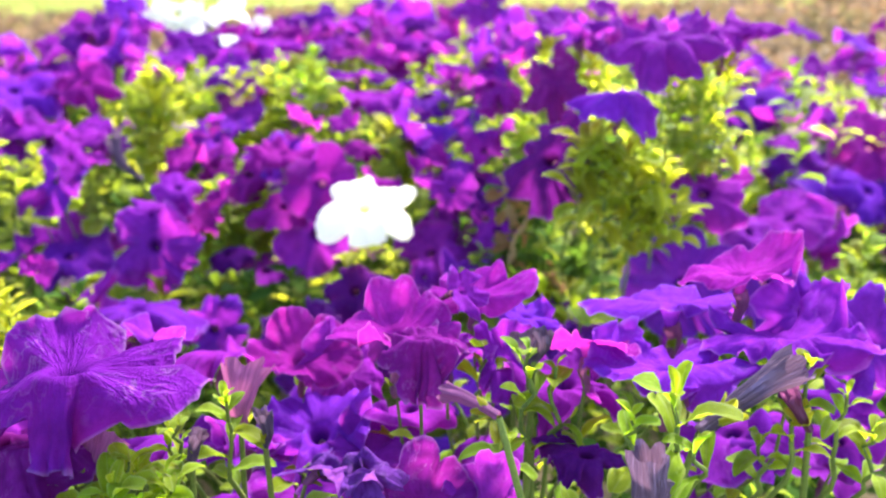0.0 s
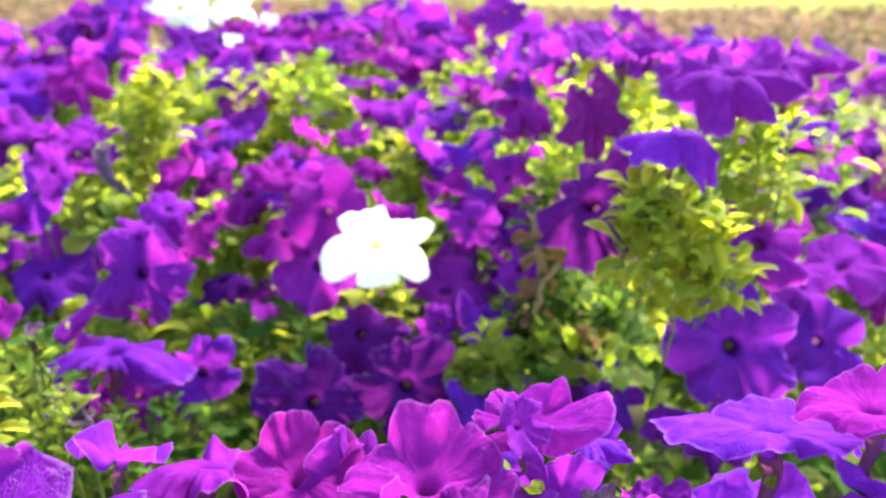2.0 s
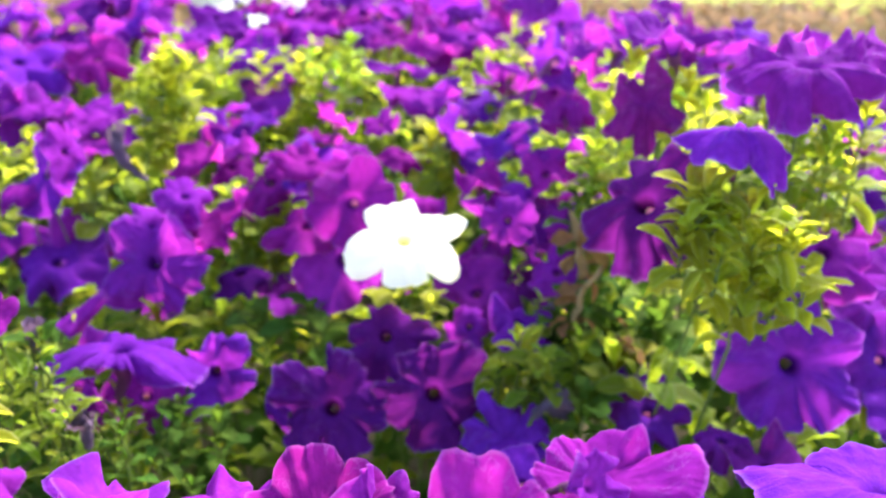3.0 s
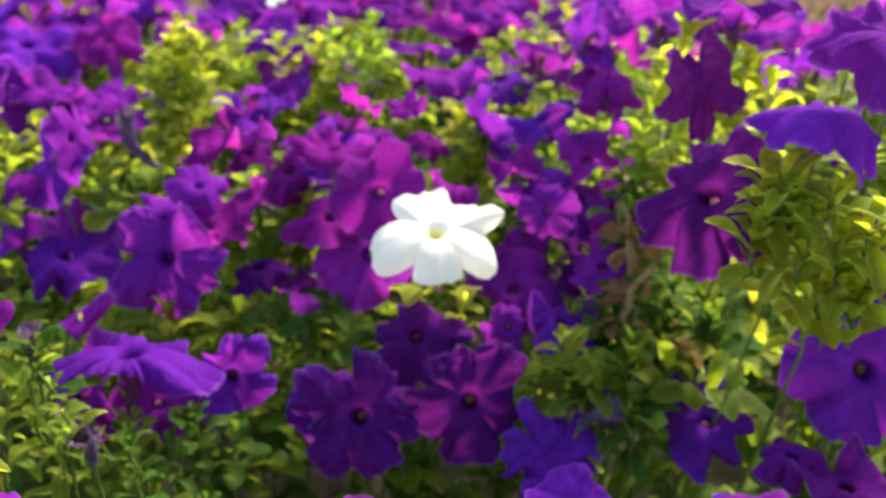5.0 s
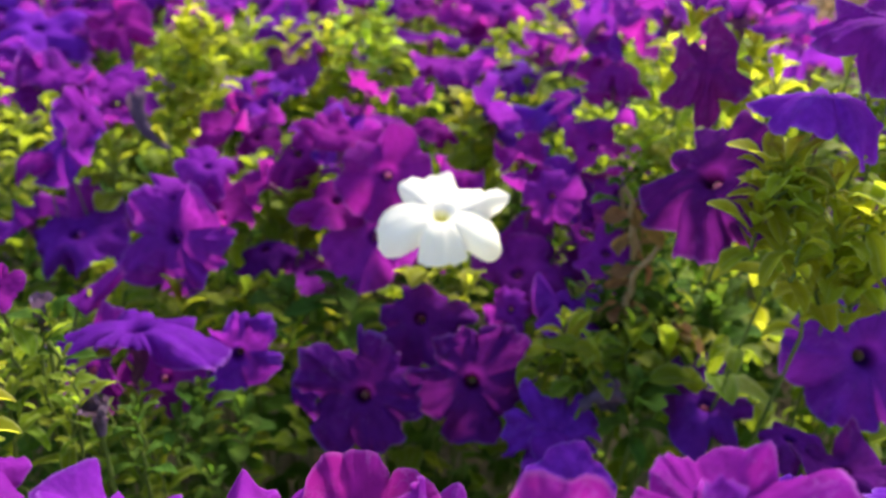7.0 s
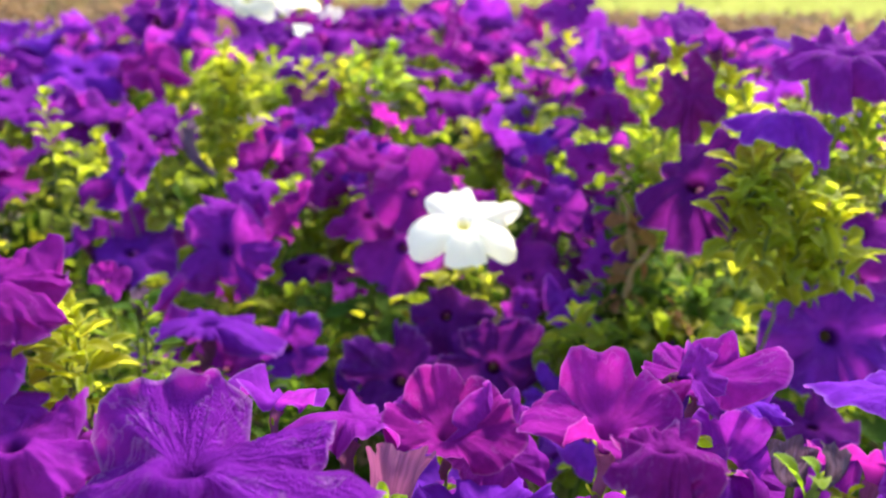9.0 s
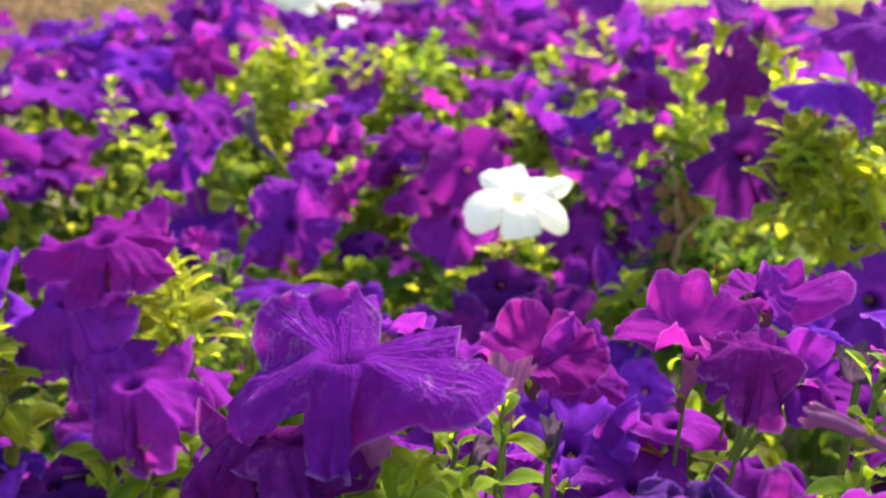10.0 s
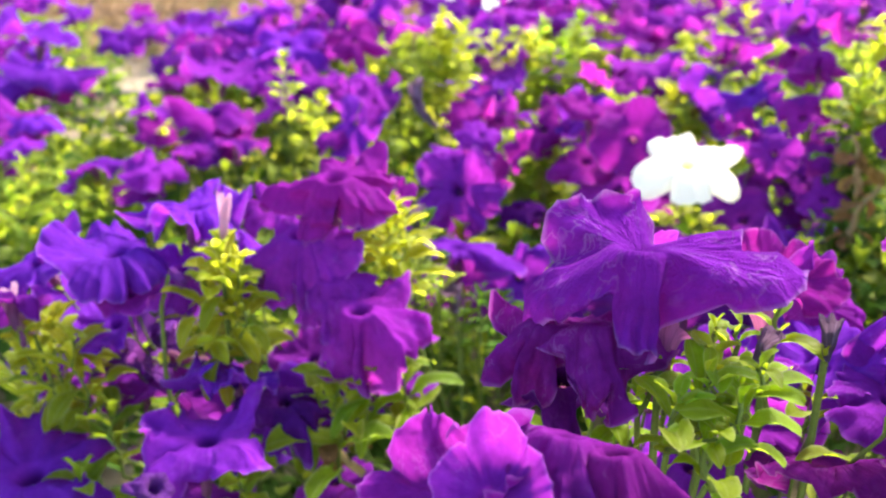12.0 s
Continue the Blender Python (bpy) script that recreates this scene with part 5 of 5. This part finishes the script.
shoot(0.342, 0.844, 0.326, 0.051, 0.03, 9, LEAF, branch=True)
shoot(0.390, 0.848, 0.293, 0.053, 0.03, 9, LIME, branch=True)
shoot(0.301, 0.843, 0.231, 0.052, 0.03, 9, LEAF, branch=True)
shoot(0.358, 0.857, 0.257, 0.053, 0.03, 9, LEAF, branch=True)
shoot(0.439, 0.861, 0.251, 0.055, 0.03, 9, LIME, branch=True)
shoot(0.266, 0.843, 0.166, 0.052, 0.03, 9, LEAF, branch=True)
shoot(0.375, 0.859, 0.140, 0.055, 0.03, 9, LIME, branch=True)
shoot(0.426, 0.857, 0.147, 0.056, 0.03, 9, LIME, branch=True)

# leafy shoots of the near left
shoot(-0.187, 0.340, 0.318, 0.050, 0.024, 34, LIME)
shoot(-0.180, 0.338, 0.313, 0.042, 0.022, 20, LIME)
shoot(-0.198, 0.350, 0.308, 0.039, 0.018, 14, LIME)
shoot(-0.248, 0.300, 0.308, 0.058, 0.026, 36, LIME)
shoot(-0.238, 0.295, 0.301, 0.048, 0.024, 22, LIME)
shoot(-0.254, 0.295, 0.297, 0.042, 0.024, 18, LIME)
shoot(-0.324, 0.285, 0.274, 0.054, 0.026, 30, LIME)
shoot(-0.310, 0.280, 0.269, 0.040, 0.024, 16, LIME)
shoot(-0.333, 0.280, 0.264, 0.041, 0.024, 16, LIME)
shoot(-0.186, 0.300, 0.259, 0.044, 0.03, 16, LEAF)
shoot(-0.171, 0.310, 0.256, 0.042, 0.026, 14, LEAF)
shoot(-0.195, 0.290, 0.254, 0.046, 0.03, 12, LEAF)
shoot(-0.209, 0.300, 0.243, 0.030, 0.026, 10, LEAF)
shoot(-0.388, 0.700, 0.326, 0.077, 0.024, 18, LIME)
shoot(-0.359, 0.680, 0.287, 0.050, 0.026, 12, LEAF)
shoot(-0.297, 0.280, 0.235, 0.032, 0.026, 12, LEAF)
shoot(-0.359, 0.300, 0.242, 0.036, 0.024, 14, LIME)
shoot(-0.295, 0.250, 0.221, 0.023, 0.026, 10, LEAF)
shoot(-0.226, 0.260, 0.225, 0.022, 0.026, 10, LEAF)
shoot(-0.177, 0.460, 0.225, 0.051, 0.024, 14, LEAF)
shoot(-0.190, 0.440, 0.218, 0.050, 0.024, 14, LEAF)
shoot(-0.163, 0.440, 0.206, 0.050, 0.024, 12, LEAF)
shoot(-0.605, 0.620, 0.239, 0.061, 0.034, 14, LEAF)
shoot(-0.567, 0.620, 0.231, 0.054, 0.034, 12, LEAF)
shoot(-0.516, 0.600, 0.225, 0.046, 0.034, 12, LEAF)
shoot(-0.587, 0.580, 0.226, 0.048, 0.034, 12, LEAF)
shoot(-0.739, 0.950, 0.274, 0.054, 0.03, 10, LEAF)
shoot(-0.524, 0.720, 0.250, 0.040, 0.03, 10, LIME)

# leafy shoots of the near row
shoot(-0.062, 0.182, 0.339, 0.028, 0.019, 9, FRESH)
shoot(-0.071, 0.185, 0.335, 0.021, 0.018, 6, FRESH)
shoot(-0.055, 0.178, 0.335, 0.023, 0.019, 7, FRESH)
shoot(-0.054, 0.195, 0.344, 0.016, 0.014, 5, FRESH)
shoot(-0.061, 0.165, 0.328, 0.015, 0.021, 5, FRESH)
shoot(-0.029, 0.220, 0.311, 0.010, 0.016, 5, FRESH)
shoot(0.039, 0.205, 0.360, 0.035, 0.019, 11, FRESH)
shoot(0.047, 0.210, 0.353, 0.022, 0.014, 6, FRESH)
shoot(0.026, 0.240, 0.342, 0.016, 0.016, 5, FRESH)
shoot(0.033, 0.190, 0.344, 0.016, 0.018, 6, FRESH)
shoot(0.073, 0.185, 0.358, 0.022, 0.021, 8, FRESH)
shoot(0.062, 0.180, 0.355, 0.017, 0.019, 5, FRESH)
shoot(0.079, 0.180, 0.348, 0.013, 0.019, 5, FRESH)
shoot(-0.044, 0.205, 0.345, 0.029, 0.018, 10, FRESH)
shoot(-0.059, 0.200, 0.340, 0.022, 0.016, 8, FRESH)
shoot(-0.062, 0.180, 0.343, 0.015, 0.018, 7, FRESH)
shoot(-0.075, 0.180, 0.339, 0.013, 0.016, 5, FRESH)
shoot(-0.063, 0.172, 0.341, 0.014, 0.018, 8, FRESH, branch=True)
shoot(-0.069, 0.165, 0.337, 0.012, 0.019, 7, FRESH, branch=True)
shoot(-0.056, 0.168, 0.338, 0.013, 0.018, 8, FRESH, branch=True)
shoot(-0.061, 0.160, 0.333, 0.012, 0.019, 7, FRESH, branch=True)
shoot(-0.052, 0.176, 0.342, 0.012, 0.017, 7, FRESH, branch=True)
shoot(0.115, 0.210, 0.354, 0.037, 0.016, 11, FRESH)
shoot(0.132, 0.220, 0.338, 0.033, 0.016, 9, FRESH)
shoot(0.110, 0.220, 0.323, 0.018, 0.018, 6, FRESH)
shoot(0.141, 0.220, 0.326, 0.021, 0.018, 7, FRESH)

# spent and furled flowers
spent_flower((0.081, 0.188, 0.346), (0.106, 0.195, 0.3615), 0.0020, 0.0046, DARKBUD, 1, flare=0.06, fold=0.14)
spent_flower((0.064, 0.165, 0.341), (0.063, 0.165, 0.356), 0.0035, 0.0040, DARKBUD, 2, label="dark, dried stump of a withered flower")
spent_flower((0.041, 0.210, 0.355), (0.043, 0.210, 0.364), 0.0011, 0.0025, DARKBUD, 3)
spent_flower((0.030, 0.175, 0.359), (0.017, 0.185, 0.360), 0.0011, 0.0024, TUBE, 4, label="pale mauve tube of a drooping flower")
spent_flower((-0.044, 0.215, 0.329), (-0.044, 0.228, 0.344), 0.0022, 0.0070, TUBE, 5, label="mauve-brown funnel of an open flower seen from below")
spent_flower((-0.033, 0.200, 0.334), (-0.033, 0.200, 0.345), 0.0011, 0.0024, DARKBUD, 6)
spent_flower((0.118, 0.210, 0.333), (0.107, 0.200, 0.351), 0.0012, 0.0024, TUBE, 7)
spent_flower((-0.240, 0.655, 0.281), (-0.256, 0.650, 0.318), 0.0024, 0.0060, DARKBUD, 8, label="withered brownish flower on a long tube")
spent_flower((-0.239, 0.520, 0.232), (-0.222, 0.540, 0.247), 0.0065, 0.0026, PURPLE, 9, label="curved purple flower tube")
spent_flower((-0.194, 0.420, 0.277), (-0.194, 0.420, 0.292), 0.0017, 0.0041, DARKBUD, 10)
spent_flower((-0.171, 0.410, 0.236), (-0.174, 0.410, 0.250), 0.0020, 0.0061, DARKBUD, 11)
spent_flower((0.028, 0.485, 0.221), (0.045, 0.485, 0.232), 0.0027, 0.0054, DARKBUD, 12)
spent_flower((-0.247, 0.300, 0.308), (-0.246, 0.305, 0.330), 0.0012, 0.0029, PINK, 14, fold=0.05, label="pale pinkish tube of a flower facing away")
spent_flower((-0.329, 0.280, 0.270), (-0.339, 0.280, 0.290), 0.0019, 0.0046, PINK, 15, fold=0.05, label="pale pinkish tube of a flower facing away")
spent_flower((-0.199, 0.345, 0.310), (-0.212, 0.340, 0.311), 0.0018, 0.0036, PINK, 16, fold=0.05, label="pale pinkish tube of a flower facing away")
spent_flower((-0.327, 0.310, 0.235), (-0.289, 0.310, 0.255), 0.0021, 0.0124, LILAC, 17, flare=0.4)
spent_flower((-0.266, 0.290, 0.301), (-0.259, 0.290, 0.296), 0.0017, 0.0029, LILAC, 18)
spent_flower((-0.073, 0.180, 0.338), (-0.073, 0.190, 0.343), 0.0027, 0.0056, TUBE, 19, label="mauve tube under a large open flower")
spent_flower((-0.050, 0.190, 0.337), (-0.047, 0.190, 0.345), 0.0014, 0.0024, DARKBUD, 20)
bloom(-0.008, 0.170, 0.349, 0.0112, 60, 38, "crumpled", LILAC, 40, fine=True, bends=(80, 95, -60, -70, 90), sharp=True, label="crumpled lilac flower, half withered")
spent_flower((0.040, 0.220, 0.350), (0.039, 0.220, 0.357), 0.0030, 0.0044, DARKBUD, 22, label="dark, dried stump of a withered flower")

# dead stalks and leaves
dry_twig(0.043, 0.535, 0.316, 0.041, 0.012, 1)
dry_twig(0.046, 0.530, 0.309, 0.033, 0.006, 7)
dry_twig(0.059, 0.530, 0.288, 0.036, -0.01, 2)
dry_twig(0.049, 0.525, 0.264, 0.020, 0.0, 3)
dry_twig(0.071, 0.510, 0.257, 0.014, 0.01, 4)
dry_twig(0.048, 0.600, 0.293, 0.063, 0.015, 5)
dry_twig(-0.210, 0.290, 0.238, 0.032, 0.02, 6)

# ---- the rest of the bed: leaves past counting, far flowers, ground cover, lawn ----
lrng = random.Random(11)


def bare_soil(x, y):
    """0 in the dense bed, up to 1 where its flanks thin out to bare soil."""
    bare = max(0.0, min(1, (x - 0.38 - 0.05 * y) / 0.16)) * max(0, min(1, (y - 0.8) / 0.3))
    patch = max(0, min(1, 0.78 + 0.9 * noise.noise((x * 4.3, y * 4.3, 2))))
    left = max(0.0, min(1, (-x - 0.68) / 0.12)) * max(0.0, min(1, (x + 1.42) / 0.12)) * max(0, min(1, (y - 0.90) / 0.2)) * max(0, min(1, 0.8 + 0.9 * noise.noise((x * 3.1, y * 3.1, 4))))
    return max(bare * patch, left)


placed = np.array(BLOOMS)


def canopy(x, y):
    """Height of the leaf mass: a little under the flowers round about."""
    g = np.exp(-((placed[:, 0] - x) ** 2 + (placed[:, 1] - y) ** 2) / (2 * 0.055 ** 2)) * np.exp(-placed[:, 2] / 0.06) + 1e-9
    h = float((g * (placed[:, 2] - 0.045)).sum() + 2e-4 * 0.23) / float(g.sum() + 2e-4)
    h -= 0.08 * max(0, min(1, (0.36 - y) / 0.12))
    h -= 0.11 * math.exp(-((x + 0.06) / 0.17) ** 4 - ((y - 0.47) / 0.085) ** 4)    # a hollow in the bed
    return (h + 0.02 * noise.noise((x * 9, y * 9, 9))) * (1 - bare_soil(x, y))


# neighbours that crowd in behind the flowers named above
for b in list(BLOOMS):
    if b[1] < 0.57 or b[3] < 0.02 or b[0] > 0.05 and b[1] < 0.62 or bare_soil(b[0], b[1]) > 0.5 or lrng.random() < 0.25 or abs(b[2] - 0.30) < 0.012 and b[1] < 0.58:
        continue
    turn = lrng.uniform(0, 6.28)
    bloom(b[0] + 1.1 * b[3] * math.cos(turn), b[1] + 0.02 + 0.5 * b[3] * math.sin(turn), b[2] - lrng.uniform(0.004, 0.022), b[3] / 1.14 * lrng.uniform(0.8, 1.0), lrng.uniform(-120, 120), lrng.uniform(20, 105), lrng.choice(("wavy", "droop", "wavy", "cup")), lrng.choice((VIOLET, PURPLE, PURPLE, MAGENTA)), lrng.uniform(0, 72), seg=40, plain=True)
# shaded flowers low among the near ones
for b in list(BLOOMS):
    if b[1] > 0.40 or b[3] < 0.016:
        continue
    turn = lrng.uniform(0, 6.28)
    bloom(b[0] + 1.2 * b[3] * math.cos(turn), b[1] + 0.012 + 0.6 * b[3] * abs(math.sin(turn)), b[2] - lrng.uniform(0.035, 0.075), min(0.026, b[3]) * lrng.uniform(0.8, 1.0), lrng.uniform(-60, 60), lrng.uniform(60, 120), lrng.choice(("wavy", "droop")), lrng.choice((VIOLET, PURPLE, PURPLE)), lrng.uniform(0, 72), plain=True)
placed = np.array(BLOOMS)

# flowers that fill the back of the bed
spots = [(b[0], b[1]) for b in BLOOMS]
want = len(spots) + 190
while len(spots) < want:
    x, y = lrng.uniform(-1.72, 1.72), lrng.uniform(0.95, 2.15)
    if bare_soil(x, y) > lrng.uniform(0.3, 0.9) or min((x - a) ** 2 + (y - b) ** 2 for a, b in spots) < 0.05 ** 2:
        continue
    spots.append((x, y))
    bloom(x, y, 0.30 - 0.07 * max(0, y - 1.35) + 0.05 * noise.noise((x * 3, y * 3, 5)) + lrng.uniform(-0.03, 0.03) - 0.08 * bare_soil(x, y), lrng.uniform(0.027, 0.034), lrng.uniform(-110, 110), lrng.uniform(20, 105), lrng.choice(("wavy", "wavy", "droop", "wavy")), lrng.choice((VIOLET, PURPLE, PURPLE, MAGENTA)), lrng.uniform(0, 72), seg=35, plain=True)


# the bed's flanks, where the flowers stand wider apart
want = len(spots) + 150
while len(spots) < want:
    x, y = lrng.choice((-1, 1)) * lrng.uniform(0.42, 1.72), lrng.uniform(0.08, 1.6)
    if min((x - a) ** 2 + (y - b) ** 2 for a, b in spots) < 0.085 ** 2 or abs(x) < 0.40 + 0.62 * y:
        continue
    spots.append((x, y))
    bloom(x, y, 0.27 + 0.05 * noise.noise((x * 3, y * 3, 5)) + lrng.uniform(-0.03, 0.03) - 0.08 * bare_soil(x, y), lrng.uniform(0.027, 0.034), lrng.uniform(-180, 180), lrng.uniform(40, 90), lrng.choice(("wavy", "open", "droop", "wavy")), lrng.choice((VIOLET, PURPLE, PURPLE, MAGENTA)), lrng.uniform(0, 72), seg=35, plain=True)
placed = np.array(BLOOMS)


def clear(x, y, z):
    """Whether a leaf at this place leaves the open face of every flower free."""
    v = np.array((x, y, z)) - placed[:, :3] - placed[:, 4:7] * placed[:, 3:4] * 0.5
    return bool((np.sqrt((v * v).sum(1)) > placed[:, 3] * 0.95).all())


def bed_leaves(count, reach, size, low):
    places = []
    while len(places) < count:
        y = 0.03 + 2.05 * lrng.random() ** 1.15
        x = lrng.uniform(-1.9, 1.9)
        if abs(x) > 1.72 + 0.16 * noise.noise((x, y * 5, 8)) or y > 1.98 + 0.14 * noise.noise((x * 5, y, 3)):
            continue
        h = canopy(x, y)
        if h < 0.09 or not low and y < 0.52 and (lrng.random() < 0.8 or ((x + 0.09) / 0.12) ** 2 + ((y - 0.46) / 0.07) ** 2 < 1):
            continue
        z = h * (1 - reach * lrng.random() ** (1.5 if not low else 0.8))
        if not clear(x, y, z):
            continue
        ln = size * lrng.uniform(0.65, 1.3) * (0.72 if y < 0.42 else 0.9 + 0.25 * min(1, y - 0.4))
        places.append((x, y, z, lrng.uniform(0, 6.28), lrng.uniform(-0.5, 0.9), ln))
    return places


tagged(leaf_heap("petunia_foliage", bed_leaves(21000, 0.34, 0.0205, False), LEAF, 1), "dense green petunia leaves covering the bed", "foliage", kind="stuff")
tagged(leaf_heap("petunia_foliage", bed_leaves(4000, 0.18, 0.018, False), LIME, 4), "yellow-green petunia leaves, coloured brighter as if sunlit", "foliage", kind="stuff")
# the low leaves get the dark copy, so shade is painted under the canopy
tagged(leaf_heap("petunia_foliage", bed_leaves(26000, 0.9, 0.028, True), DEEP, 2), "dark green petunia leaves low in the bed, shade put into the colour", "foliage", kind="stuff")

# black drip hoses on the bare soil
def hose(pts):
    path = []
    for (x0, y0), (x1, y1) in zip(pts, pts[1:]):
        for i in range(8):
            s = i / 8
            x, y = x0 + (x1 - x0) * s, y0 + (y1 - y0) * s
            path.append((x, y + 0.015 * math.sin(x * 5), 0.016 + 0.004 * math.sin(x * 9)))
    hv, hf, hu = tube_data(path, [0.009] * len(path), 10)
    tagged(mesh_ob("drip_hose", hv, hf, HOSE, None, hu), "dark grey rubber drip hose lying on the soil", "hose", "drip hoses")


hose([(-2.4, 1.70), (-1.2, 1.66), (0, 1.63), (1.2, 1.58), (2.4, 1.6)])
hose([(-2.6, 2.02), (-1.3, 1.99), (0, 1.97), (1.3, 2.0), (2.6, 1.98)])
hose([(-2.0, 1.52), (-1.1, 1.47), (0.1, 1.33), (1.0, 1.30), (2.0, 1.33)])

# low russet ground cover between the bed and the lawn
cover = []
while len(cover) < 42000:
    x, y = lrng.uniform(-6.0, 6.0), 4.3 - 1.9 * lrng.random() ** 1.4
    top = 0.10 + 0.05 * noise.noise((x * 2.2, y * 2.2, 6))
    cover.append((x, y, top * lrng.random() ** 0.6, lrng.uniform(0, 6.28), lrng.uniform(0.0, 1.2), lrng.uniform(0.03, 0.06)))
tagged(leaf_heap("ground_cover", cover, RUSSET, 3, 3, 3), "low russet ground cover along the lawn's edge", "ground cover", kind="stuff")


def lawn(count, y0, y1, tall, wide):
    verts, faces, uvs = [], [], []
    while len(verts) < count * 5:
        y = y0 + (y1 - y0) * lrng.random() ** 1.3
        x = lrng.uniform(-9, 9)
        if noise.noise((x * 0.45, y * 2.6, 1)) > 0.12 + 0.3 * lrng.random():    # mown thinner in streaks
            continue
        a, h = lrng.uniform(0, 6.28), tall * lrng.uniform(0.6, 1.3)
        c, s = math.cos(a) * wide * 0.5, math.sin(a) * wide * 0.5
        lx, ly = lrng.uniform(-0.5, 0.5) * h, lrng.uniform(-0.5, 0.5) * h
        o = len(verts)
        verts += [(x - c, y - s, -0.03), (x + c, y + s, -0.03), (x - c * 0.7 + lx * 0.4, y - s * 0.7 + ly * 0.4, h * 0.6), (x + c * 0.7 + lx * 0.4, y + s * 0.7 + ly * 0.4, h * 0.6), (x + lx, y + ly, h)]
        faces += [(o, o + 1, o + 3, o + 2), (o + 2, o + 3, o + 4)]
        uvs += [(0.3, 0), (0.6, 0), (0.3, 0.6), (0.6, 0.6), (0.45, 1)]
    return mesh_ob("lawn_grass", verts, faces, GRASS, None, uvs)


tagged(lawn(100000, 4.15, 11.0, 0.05, 0.012), "sunlit yellow-green mown lawn grass", "grass", kind="stuff")

for ob in plants:
    if not ob.children:
        bpy.data.objects.remove(ob)
